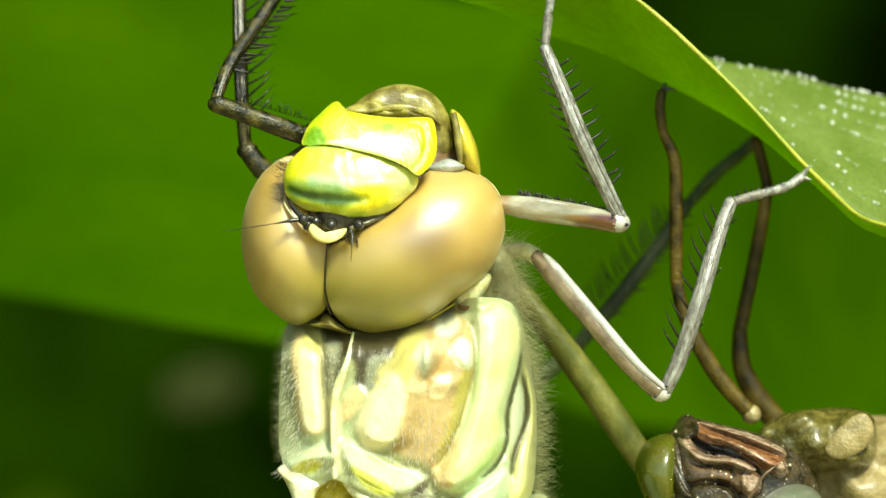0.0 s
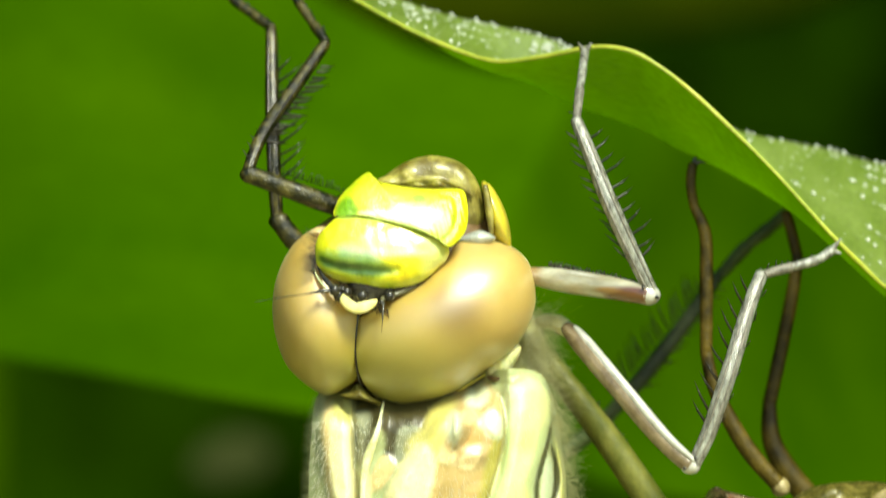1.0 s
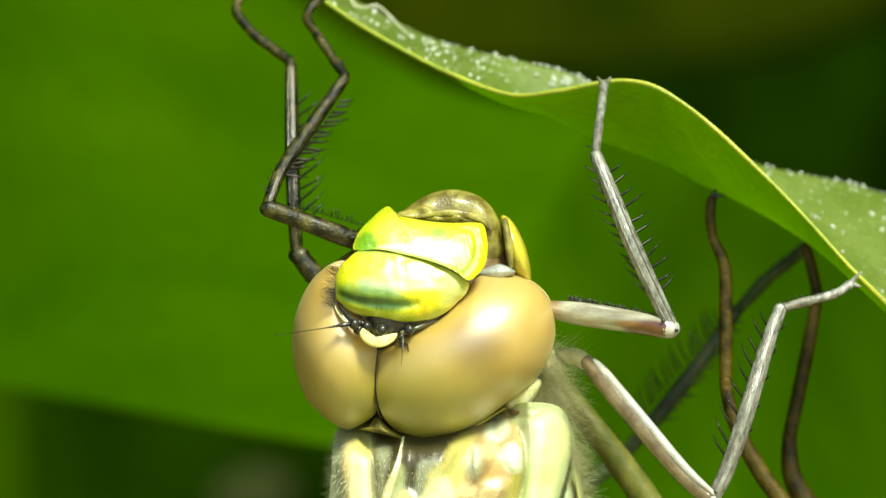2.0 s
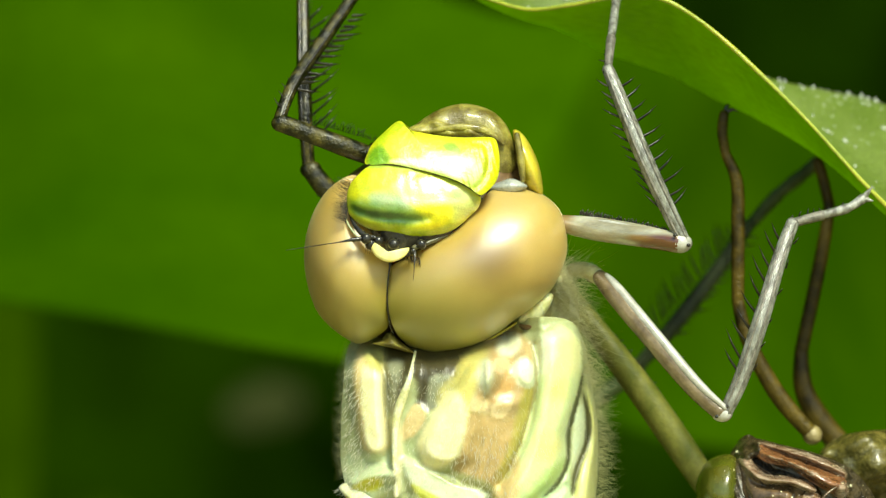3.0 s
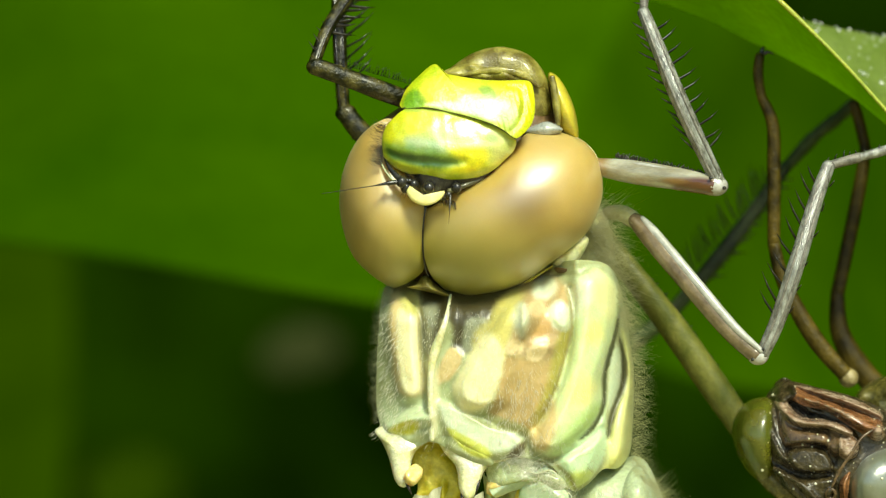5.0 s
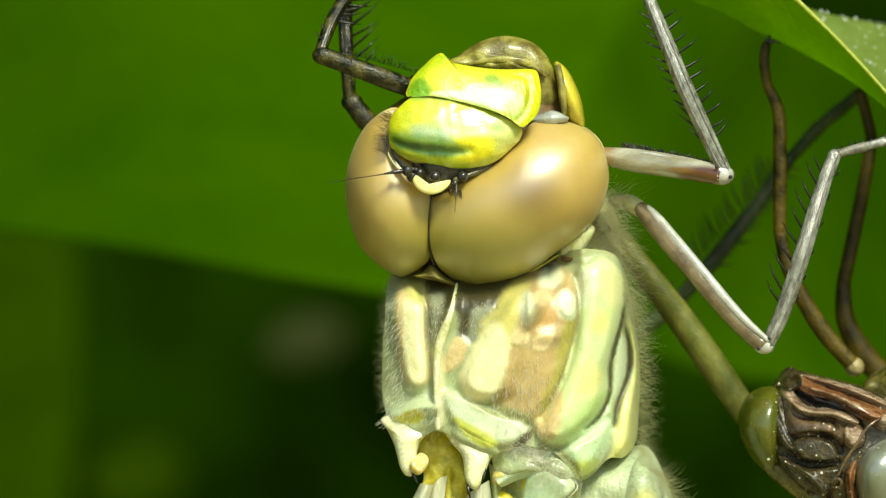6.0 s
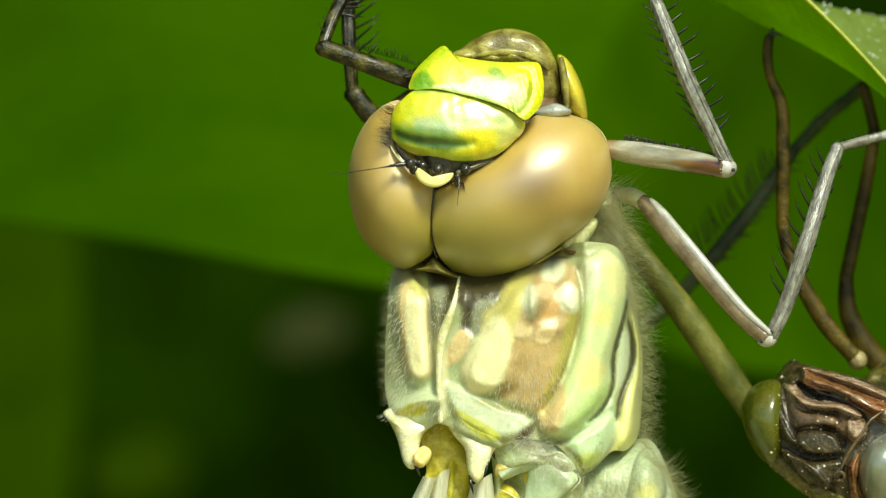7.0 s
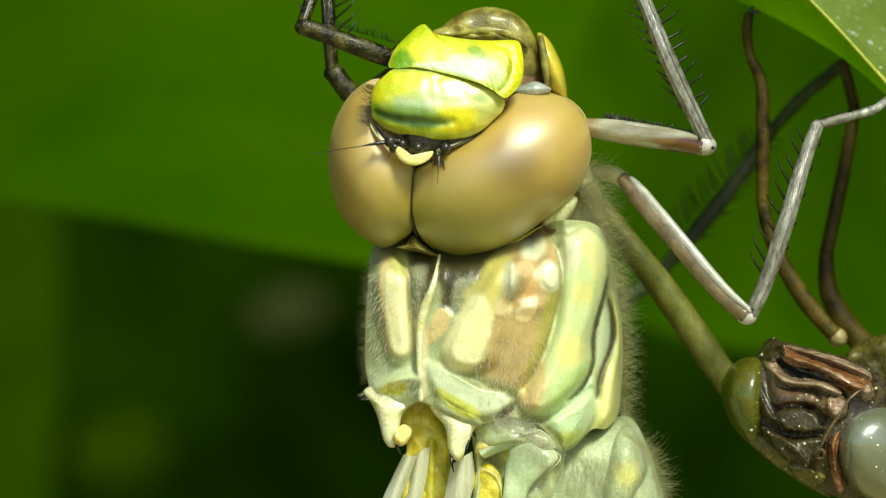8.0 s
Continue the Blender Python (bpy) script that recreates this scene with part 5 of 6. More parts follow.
    # three black tips; the fourth black line is drawn for a gap's shade
    for line in ([(-1.69, -0.7, -6.85), (-1.59, -0.85, -7.02), (-1.49, -0.8, -7.26)], [(0.26, -1.0, -7.21), (0.3, -1.15, -7.48), (0.38, -1.05, -7.85)], [(0.89, -1.0, -6.66), (0.81, -1.1, -7.01), (0.66, -1.05, -7.37)], [(1.91, -0.75, -5.79), (2.31, -0.80, -5.51), (2.59, -0.75, -5.19)]):
        part("tubercle", made(limb, line, [0.04, 0.06, 0.012], 8), M_BLACK, thorax, "small black tip; the last one is a gap's shade drawn black")
    for lines, m in (
            ([[(-1.40, 0.10, -7.30), (-1.80, 0.10, -8.11), (-2.24, 0.10, -9.19), (-2.58, 0.10, -11.19)], [(-1.16, -0.25, -7.33), (-1.52, -0.25, -8.13), (-1.88, -0.25, -9.16), (-2.28, -0.25, -11.16)], [(-0.92, 0.00, -7.34), (-1.24, 0.00, -8.22), (-1.60, 0.00, -9.18), (-2.00, 0.00, -11.18)]], M_WING),
            ([[(-1.08, 0.30, -7.72), (-1.28, 0.30, -8.60), (-1.52, 0.30, -9.60), (-1.68, 0.30, -11.20)], [(-0.80, 0.0, -7.18), (-0.96, 0.0, -8.18), (-1.12, 0.0, -9.18), (-1.32, 0.0, -11.18)], [(-0.44, 0.20, -7.03), (-0.60, 0.20, -8.19), (-0.80, 0.20, -9.19), (-0.96, 0.20, -11.19)]], M_WING),
            ([[(-0.64, 0.50, -6.56), (-0.64, 0.50, -7.81), (-0.72, 0.50, -9.21), (-0.76, 0.50, -11.22)], [(-0.40, 0.30, -6.39), (-0.40, 0.30, -7.80), (-0.44, 0.30, -9.20), (-0.48, 0.30, -11.20)], [(-0.20, 0.50, -6.52), (-0.20, 0.50, -7.81), (-0.24, 0.50, -9.21), (-0.28, 0.50, -11.22)]], M_GOLD),
            ([[(0.26, -0.20, -7.69), (0.12, -0.20, -8.41), (-0.04, -0.20, -9.37), (-0.32, -0.20, -11.17)], [(0.64, -0.60, -7.39), (0.60, -0.60, -8.27), (0.40, -0.60, -9.34), (0.16, -0.60, -11.14)], [(1.04, -0.25, -7.17), (1.12, -0.25, -8.17), (0.84, -0.25, -9.36), (0.60, -0.25, -11.16)]], M_WING),
            ([[(1.00, -0.10, -6.50), (1.12, -0.10, -7.77), (1.00, -0.10, -9.17), (0.84, -0.10, -11.17)], [(1.24, -0.40, -6.80), (1.28, -0.40, -7.96), (1.20, -0.40, -9.16), (1.08, -0.40, -11.15)], [(1.48, 0.0, -7.18), (1.44, 0.0, -8.18), (1.36, 0.0, -9.18), (1.28, 0.0, -11.18)]], M_SKIN)):
        part("wing_stub", made(sheet, lines, 30, 8, 0.1), m, thorax, "limp white folded wing")
    patch_of_colour(M_ABDOMEN, loc((6.57, 0.20, -7.99)), 0.75, (0.74, 0.68, 0.16), 0.8, 0.6)
    abdomen = part("abdomen", made(blob, [(3.54, -6.72), (5.36, -6.42), (6.66, -6.02), (7.41, -7.23), (7.93, -8.88), (8.48, -11.25), (4.35, -12.46), (1.73, -11.25), (2.13, -9.24), (3.14, -8.23)], 2.4, 1.9, 3.0, square=0.7, lumps=0.35, grain=1.2, n=60, rings=14), M_ABDOMEN, t, "pale mint base of the abdomen with a yellow patch")

    part("segment_plate", made(blob, [(6.06, -6.52), (6.72, -6.26), (7.21, -7.13), (7.33, -7.99), (6.97, -8.84), (6.36, -10.05), (5.36, -10.05), (5.56, -8.03)], 2.2, 2.1, 1.0, square=0.7, lumps=0.2, grain=0.9, n=48, rings=12), M_ABDOMEN, abdomen, "pale mint plate with a yellow patch")

    # fur: pale hairs over the thorax
    bm = bmesh.new()
    edge_l, edge_r = [(-2.38, 0.00, 0.02), (-2.68, 0.00, -1.58), (-2.72, 0.00, -3.38), (-2.64, 0.00, -4.48)], [(6.02, 0.00, -0.58), (6.40, 0.00, -2.38), (6.48, 0.00, -4.38), (6.52, 0.00, -6.38), (7.32, 0.00, -7.18), (7.84, 0.00, -8.78)]
    for e, sx, cnt in ((edge_l, -1, 1100), (edge_r, 1, 1900)):
        path = smooth([(x, y, z) for x, y, z in e], 200, False)
        for i in range(cnt):
            p = path[int(rng.random() * 199)] + Vector((-sx * rng.uniform(0.0, 0.25), rng.uniform(-0.2, 1.8), 0))
            hair(bm, p, (sx, rng.uniform(-0.8, 0.4), rng.uniform(-1.1, 0.6)), (0.25 + 0.85 * rng.random()) * (0.55 if sx < 0 else 1.0), 0.0026, (0, rng.uniform(-1, 1), rng.uniform(-1.2, 1.2)))
    down = bmesh.new()
    for i in range(5200):
        x, z = rng.uniform(-2.6, 6.2), rng.uniform(-6.4, -0.4)
        if z < (-5.2 if x < -1.2 else -5.9 if x < 3 else -6.6):
            continue
        y = skin(x, z)
        # longest on the tan plates and over the shield, sparse on the smooth lobes
        dense = math.exp(-((x - 2.4) / 1.3) ** 2 - ((z + 4.3) / 1.2) ** 2) + math.exp(-((x + 2.4) / 0.5) ** 2) + 0.8 * math.exp(-((x + 1.2) / 1.3) ** 2 - ((z + 4.6) / 0.5) ** 2)
        if rng.random() < 0.12 + dense:
            hair(down, (x, y, z), (rng.uniform(-0.4, 0.4) + 0.1 * (x - 1.8), -0.55, rng.uniform(-1.1, -0.2)), rng.uniform(0.2, 0.5), 0.0055 if dense > 0.4 else 0.0035)
    # pale hairs added on the collar skin to stand in for its glitter
    for i in range(200):
        x = rng.choice((rng.uniform(-1.1, -0.55), rng.uniform(0.4, 1.1)))
        z = rng.uniform(-2.1, -0.8)
        hair(down, (x, skin(x, z), z), (rng.uniform(-0.3, 0.3), -0.6, rng.uniform(-1, 0)), rng.uniform(0.1, 0.22), 0.007)
    for i in range(520):
        p = Vector((2.06, -1.5, -5.88)).lerp(Vector((4.09, -1.2, -7.12)), rng.random()) + Vector((rng.gauss(0, 0.25), rng.uniform(-0.3, 0.3), rng.gauss(0, 0.18)))
        hair(down, p, (rng.uniform(-0.9, 0.6), rng.uniform(-0.7, 0.0), rng.uniform(-1.0, 0.5)), rng.uniform(0.25, 0.65), 0.005, (rng.uniform(-1, 1), 0, rng.uniform(-1, 1)))
    for i in range(30):
        p = Vector((-2.76, -0.9, -5.07)) + Vector((rng.uniform(-0.1, 0.4), rng.uniform(-0.2, 0.3), rng.gauss(0, 0.12)))
        hair(down, p, (-0.8, rng.uniform(-0.5, 0.2), rng.uniform(-0.9, 0.3)), rng.uniform(0.12, 0.32), 0.004)
    part("down", down, M_FUZZ, thorax, "short silvery down, with hairs added as glitter on the collar", kind="stuff")
    for i in range(1200):
        u = rng.random()
        p = Vector((5.14, 0.60, 3.03)).lerp(Vector((5.81, 1.20, -1.19)), u) + Vector((rng.gauss(-0.1, 0.25), rng.uniform(-0.9, 1.2), rng.gauss(0, 0.2)))
        hair(bm, p, (rng.uniform(0.2, 1), rng.uniform(-0.7, 0.2), rng.uniform(-0.9, 0.7)), rng.uniform(0.5, 1.5), 0.0048, (rng.uniform(-1, 1), 0, rng.uniform(-1.2, 0.6)))
    for i in range(260):
        p = Vector((2.90, -0.80, -6.05)) + Vector((rng.gauss(0, 0.9), rng.uniform(-0.2, 0.6), rng.gauss(0, 0.35)))
        hair(bm, p, (rng.uniform(-1, 1), rng.uniform(-0.6, 0.1), rng.uniform(-0.8, 0.6)), rng.uniform(0.4, 0.9), 0.006, (rng.uniform(-1, 1), 0, rng.uniform(-1, 1)))
    for i in range(260):
        p = Vector((rng.uniform(4.2, 7.0), rng.uniform(0.1, 0.7), rng.uniform(-8.6, -7.0)))
        hair(bm, p, (rng.uniform(-0.3, 0.5), -0.5, -1), rng.uniform(0.5, 1.2), 0.006, (rng.uniform(-1, 1), 0, rng.uniform(-0.5, 0.5)))
    part("fur", bm, M_HAIR, thorax, "fine pale hairs", kind="stuff")
    part("neck", made(blob, [(2.94, 1.23), (4.15, 2.23), (5.05, 3.04), (5.60, 2.44), (5.84, 0.83), (5.76, -1.19), (4.95, -1.59), (3.34, 0.22)], 3.6, 1.6, 1.6, lumps=0.5, grain=0.8), M_NECK, t, "pale hairy side of the neck")

    # legs
    def leg(label, coxa, femur, fr, fm, tibia, tr, tm, tarsus, sr, sm, claws, rows_):
        c = part("leg", made(ball, coxa[0], coxa[1], 14, (1.1, 1, 0.9)), fm, t, label)
        f = part("femur", made(limb, femur, fr, 14, groove=0.1), fm, c)
        if tibia:
            part("knee", made(ball, femur[-1], fr[-1] * 1.03, 14, (1.1, 0.95, 0.9)), M_GLINT if fm in (M_FEMUR, M_SILK) else tm, c)
            part("tibia", made(limb, tibia, tr, 12, groove=0.25), tm, c)
            for side in (-0.45, 0.4):
                line = [Vector(p) + Vector((side * r, -0.9 * r, 0.2 * side * r)) for p, r in zip(tibia, tr)]
                part("tibia_groove", made(limb, line, [0.03] + [0.05] * (len(tr) - 2) + [0.03], 6), M_LINE if tm is M_LEG else M_BLACK, c)
        bent = smooth(tarsus, 4 * (len(tarsus) - 1) + 1, False) if tarsus else []
        for i in range(len(tarsus) - 1):
            part("tarsal_segment", made(limb, bent[4 * i:4 * i + 5], [sr * 0.85, sr * 0.9, sr * 0.95, sr, sr * 1.02], 10, 14), sm if i or sm is not M_LEG else M_LINE, c)
        if tarsus:
            e = Vector(tarsus[-1])
            for w in claws:
                part("claw", made(limb, [e, e + Vector(w) * 0.5, e + Vector(w)], [sr * 0.8, sr * 0.5, 0.02], 8), sm, c)
        if rows_:
            fringe = bmesh.new()
            for a, b, count, way, length, r in rows_:
                a, b, way = Vector(a), Vector(b), Vector(way)
                for i in range(count):
                    u = (i + 0.3 + 0.3 * rng.random()) / count
                    j = 0.55 if length < 0.45 else 0.2
                    w = way + Vector([rng.uniform(-j, j) for q in range(3)])
                    bm = fringe if length < 0.45 else bmesh.new()
                    size = length * (rng.uniform(0.4, 1.2) if length < 0.45 else rng.uniform(0.8, 1.15)) * (0.55 + 0.45 * min(1, 3.5 * (1 - u)))
                    hair(bm, a.lerp(b, u), w, size, r * 2.0, (b - a).normalized() * 0.5)
                    if bm is not fringe:
                        part("spine", bm, M_BRISTLE, c)
            if fringe.verts:
                part("fringe", fringe, M_BRISTLE, c, "short black bristles", kind="stuff")
            else:
                fringe.free()
        return c

    fore = leg("grey foreleg reaching up to the leaf margin", ((5.05, 1.00, 4.29), 0.4),
        [(5.13, 0.40, 4.35), (6.31, -0.20, 4.15), (7.87, -0.90, 3.89), (9.18, -1.40, 3.62)], [0.34, 0.46, 0.44, 0.39], M_FEMUR,
        [(9.31, -1.40, 3.67), (8.68, -1.40, 4.97), (7.85, -1.40, 6.76), (7.07, -1.00, 8.76), (6.67, -0.60, 9.78)], [0.28, 0.32, 0.34, 0.29, 0.25], M_LEG,
        [(6.68, -0.50, 9.95), (6.81, 0.20, 10.95), (6.96, 1.20, 11.77), (7.07, 2.00, 12.46)], 0.17, M_LEG, [(0.25, -0.2, 0.3), (-0.25, -0.2, 0.3)],
        [((8.96, -1.40, 4.68), (7.03, -1.00, 9.36), 11, (1, 0.1, 0.6), 0.9, 0.03), ((8.52, -1.40, 4.68), (6.52, -1.00, 9.36), 12, (-1, -0.3, 0.45), 0.65, 0.028),
         ((5.72, 0.00, 4.66), (8.74, -1.40, 4.06), 80, (0, -0.4, 1), 0.24, 0.02), ((6.60, -0.50, 9.99), (6.81, 0.20, 10.83), 4, (-1, -0.2, -0.3), 0.3, 0.02)])
    middle = leg("silvery middle leg bent to the leaf margin", ((6.28, 1.40, 2.52), 0.33),
        [(6.42, 0.50, 2.47), (6.93, 0.20, 1.90), (8.29, -0.60, 0.22), (9.65, -1.00, -1.41), (10.67, -1.20, -2.36)], [0.28, 0.40, 0.39, 0.36, 0.34], M_SILK,
        [(10.75, -1.20, -2.40), (11.33, -1.20, -1.17), (12.06, -1.20, 1.01), (12.77, -0.60, 3.21), (13.23, -0.30, 4.37)], [0.28, 0.32, 0.34, 0.3, 0.27], M_LEG,
        [(13.23, -0.30, 4.37), (14.31, -0.10, 4.66), (15.23, 0.10, 4.92), (15.79, 0.30, 5.27)], 0.18, M_LEG, [(0.3, -0.2, 0.4), (0.35, -0.1, -0.1)],
        [((11.13, -1.20, -1.17), (12.89, -0.40, 4.01), 10, (-0.75, -0.2, 1), 1.1, 0.03), ((11.63, -1.20, -1.27), (13.38, -0.40, 4.01), 6, (0.3, -0.9, 0.5), 0.5, 0.02),
         ((6.92, 0.00, 2.22), (10.44, -1.20, -1.96), 30, (0.7, -0.3, 0.7), 0.22, 0.018), ((13.09, -0.30, 4.51), (15.22, 0.00, 5.02), 8, (-0.2, -0.3, 1), 0.25, 0.02)])
    part("trochanter", made(limb, [(5.49, 1.40, 2.73), (6.04, 1.00, 2.68), (6.58, 0.50, 2.31)], [0.24, 0.3, 0.28], 12), M_NECK, middle, "pale hairy joint")
    femur_line = [Vector(p) for p in ((6.50, 0.40, 2.40), (6.93, 0.20, 1.90), (8.29, -0.60, 0.22), (9.65, -1.00, -1.41), (10.62, -1.20, -2.30))]
    # white strips laid on where the femurs catch a highlight
    part("ridge", made(limb, [p + Vector((0.15, -0.27, 0.13)) for p in femur_line], [0.08, 0.17, 0.18, 0.17, 0.1], 10), M_GLINT, middle, "highlight along the upper edge, put in as a white strip")
    part("ridge", made(limb, [(5.62, -0.10, 4.42), (6.50, -0.60, 4.40), (7.20, -0.90, 4.27), (8.20, -1.30, 4.10)], [0.03, 0.07, 0.07, 0.03], 10), M_GLINT, fore, "highlight on the edge, put in as a pale strip")
    for p, c in (((9.45, -1.75, 3.54), fore), ((8.97, -1.80, 3.89), fore), ((10.45, -1.55, -2.47), middle), ((10.81, -1.50, -2.12), middle)):
        part("knee_peg", made(ball, p, 0.07, 8), M_BLACK, c)
    hind = leg("olive hind leg half hidden behind the cast skin", ((5.49, 4.80, 1.98), 0.35),
        [(5.42, 4.60, 1.93), (6.61, 4.00, 0.36), (8.03, 4.00, -1.50), (9.47, 4.00, -3.55), (10.72, 4.00, -5.38)], [0.38, 0.47, 0.55, 0.57, 0.50], M_OLIVELEG, [], [], M_OLIVELEG, [], 0.2, M_OLIVELEG, [],
        [((7.11, 4.00, 0.43), (10.39, 4.00, -4.09), 26, (0.8, -0.3, 0.5), 0.3, 0.015)])
    leg("dark hind leg with long bristles hooked to the leaf", ((5.69, 10.40, -2.76), 0.4),
        [(5.77, 10.40, -2.68), (7.00, 11.00, -1.87), (8.29, 11.00, -0.92)], [0.34, 0.36, 0.33], M_DIMLEG,
        [(8.29, 11.00, -0.84), (9.79, 11.00, 0.88), (11.29, 11.00, 2.81), (12.58, 11.00, 4.64)], [0.3, 0.36, 0.34, 0.28], M_DIMLEG,
        [(12.69, 11.00, 4.71), (13.66, 11.00, 5.77), (14.51, 11.00, 6.46), (15.16, 11.00, 7.00)], 0.26, M_DIMLEG, [(0.2, 0.2, 0.4)],
        [((8.50, 11.00, 0.02), (12.37, 11.00, 4.64), 22, (-0.5, -0.2, 1), 1.15, 0.03), ((9.36, 11.00, 0.24), (12.58, 11.00, 4.32), 18, (1, -0.2, -0.1), 0.75, 0.026)])
    leg("mottled brown foreleg folded up to the leaf, darkened for shade", ((-1.39, 1.00, 6.87), 0.5),
        [(-1.37, 0.80, 6.62), (-2.49, 0.40, 7.00), (-3.68, 0.20, 7.43), (-4.88, 0.00, 7.86)], [0.34, 0.38, 0.35, 0.34], M_DARKLEG,
        [(-5.00, 0.00, 7.90), (-4.50, 0.80, 9.31), (-3.53, 2.00, 10.88), (-2.29, 3.40, 12.83)], [0.23, 0.25, 0.26, 0.22], M_DARKLEG,
        [(-2.25, 3.40, 12.87), (-2.71, 4.00, 13.53), (-3.34, 4.80, 14.53), (-3.74, 5.60, 15.29), (-3.33, 6.20, 15.98)], 0.19, M_DARKLEG, [(0.5, 0, 0.1)],
        [((-4.50, 0.80, 9.07), (-2.37, 3.20, 12.07), 15, (0.95, -0.2, -0.1), 0.8, 0.034), ((-4.98, 0.00, 8.22), (-2.73, 3.00, 12.06), 13, (-0.6, -0.3, 0.5), 0.5, 0.022), ((-4.66, 0.60, 9.06), (-2.37, 3.20, 12.58), 90, (0.8, -0.4, -0.2), 0.3, 0.005), ((-4.88, 0.00, 8.42), (-2.63, 3.00, 12.57), 90, (-0.8, -0.4, 0.3), 0.28, 0.005), ((-2.29, 3.50, 12.92), (-3.28, 4.70, 14.50), 30, (0.8, -0.3, 0.5), 0.32, 0.02),
         ((-4.29, 0.20, 8.03), (-1.49, 0.80, 7.26), 60, (0.1, -0.5, 1), 0.44, 0.007)])
    leg("mottled brown middle leg folded up to the leaf, darkened for shade", ((-2.72, 2.50, 5.21), 0.5),
        [(-2.62, 2.50, 5.10), (-3.33, 2.50, 5.61), (-3.90, 2.50, 6.32)], [0.36, 0.4, 0.36], M_DARKLEG,
        [(-3.99, 2.60, 6.43), (-4.11, 2.60, 8.16), (-4.21, 3.40, 10.29), (-4.29, 4.60, 13.38)], [0.25, 0.27, 0.28, 0.23], M_DARKLEG,
        [(-4.25, 4.80, 13.50), (-4.95, 5.40, 14.03), (-5.76, 6.00, 14.71), (-6.40, 6.80, 15.66), (-6.02, 7.40, 16.46)], 0.2, M_DARKLEG, [(0.4, 0, 0.15)],
        [((-3.95, 2.60, 7.14), (-4.08, 4.40, 12.17), 11, (1, -0.3, 0.6), 1.35, 0.03), ((-3.90, 2.50, 6.73), (-4.08, 4.40, 12.99), 110, (0.9, -0.4, 0.3), 0.3, 0.005), ((-4.19, 2.50, 6.73), (-4.37, 4.40, 12.99), 90, (-0.9, -0.4, 0.3), 0.25, 0.005), ((-4.31, 4.80, 13.48), (-5.66, 5.90, 14.62), 28, (0.3, -0.3, 1), 0.3, 0.02), ((-3.74, 2.40, 5.41), (-2.93, 2.40, 5.10), 5, (-0.5, -0.4, 0.8), 0.3, 0.02)])


dragonfly()


# ---- the cast skin ----
def husk():
    rng = random.Random(23)
    t = root("cast_skin", (16.76, 4.00, -9.43), "empty brown cast skin of a dragonfly larva with glassy eyes", "cast skin")
    def dome_face(x, z):
        u, w = (x - 13.6) / 3.6, (z + 6.2) / 3.4
        return 3.4 - 3.2 * math.sqrt(max(0.02, 1 - u * u - w * w))

    plates = []
    plates.append(("crest", [(11.42, -3.92), (11.54, -3.44), (11.88, -3.18), (12.2, -3.4), (12.18, -3.82), (11.82, -4.1)], 0.45, 0.3, M_HUSK, "dark tip of the head shell"))
    plates.append(("lip", [(12.0, -3.52), (12.32, -3.54), (12.92, -3.78), (13.72, -4.04), (14.46, -4.34), (15.06, -4.58), (15.3, -4.98), (15.14, -5.26), (14.72, -5.22), (14.28, -5.02), (13.72, -4.66), (13.12, -4.22), (12.52, -4.18), (12.16, -4.02)], 0.6, 0.35, M_HUSKRED, "chestnut upper lip ridge"))
    plates.append(("lip_band", [(12.2, -3.44), (13.0, -3.58), (14.3, -3.94), (15.2, -4.4), (15.24, -4.7), (15.04, -4.6), (14.46, -4.36), (13.72, -4.06), (12.92, -3.8)], 0.6, 0.3, M_HUSKCREAM, "buff upper edge of the lip ridge"))
    plates.append(("lip_streak", [(12.48, -3.86), (13.32, -4.08), (14.32, -4.5), (14.96, -4.86), (14.56, -5.02), (13.92, -4.66), (13.22, -4.32), (12.64, -4.12)], 0.25, 0.15, M_HUSKCREAM, "pale streak on the ridge"))
    plates.append(("lip_knob", [(14.76, -5.02), (15.0, -4.74), (15.28, -4.9), (15.32, -5.26), (15.04, -5.4), (14.74, -5.26)], 0.3, 0.15, M_HUSKCREAM, "cream knob at the end of the ridge"))
    # sunken plate coloured black to carry the shade inside the jaws
    plates.append(("jaw_hollow", [(11.92, -3.98), (12.32, -4.08), (12.68, -4.38), (13.16, -4.46), (13.82, -4.78), (13.12, -4.66), (12.52, -4.66), (12.12, -4.42)], -0.55, 0.2, M_BLACK, "gap of the jaws, its shade put in as black"))
    plates.append(("jaw_fold", [(11.46, -4.02), (11.76, -3.94), (12.04, -4.34), (12.42, -4.6), (13.12, -4.58), (13.76, -4.74), (14.16, -5.08), (13.92, -5.2), (13.32, -4.98), (12.52, -4.92), (12.0, -4.82), (11.66, -4.42)], 0.4, 0.18, M_HUSKCREAM, "pale fold of the jaw"))
    plates.append(("jaw", [(11.56, -4.22), (12.02, -4.82), (12.52, -4.94), (13.32, -5.0), (13.72, -5.18), (13.8, -5.7), (13.42, -5.92), (13.02, -5.58), (12.32, -5.62), (11.8, -5.58), (11.56, -4.98)], 0.35, 0.3, M_HUSKPALE, "folded tan lower jaw"))
    plates.append(("jaw_knob", [(13.6, -5.24), (14.02, -5.14), (14.34, -5.4), (14.24, -5.92), (13.82, -6.02), (13.54, -5.7)], 0.4, 0.25, M_HUSKCREAM, "rounded jaw joint"))
    plates.append(("face_plate", [(11.88, -5.7), (12.52, -5.56), (13.12, -5.72), (13.44, -6.18), (13.32, -6.5), (12.52, -6.56), (12.02, -6.44), (11.82, -6.1)], 0.35, 0.25, M_HUSK, "glossy dark face plate"))
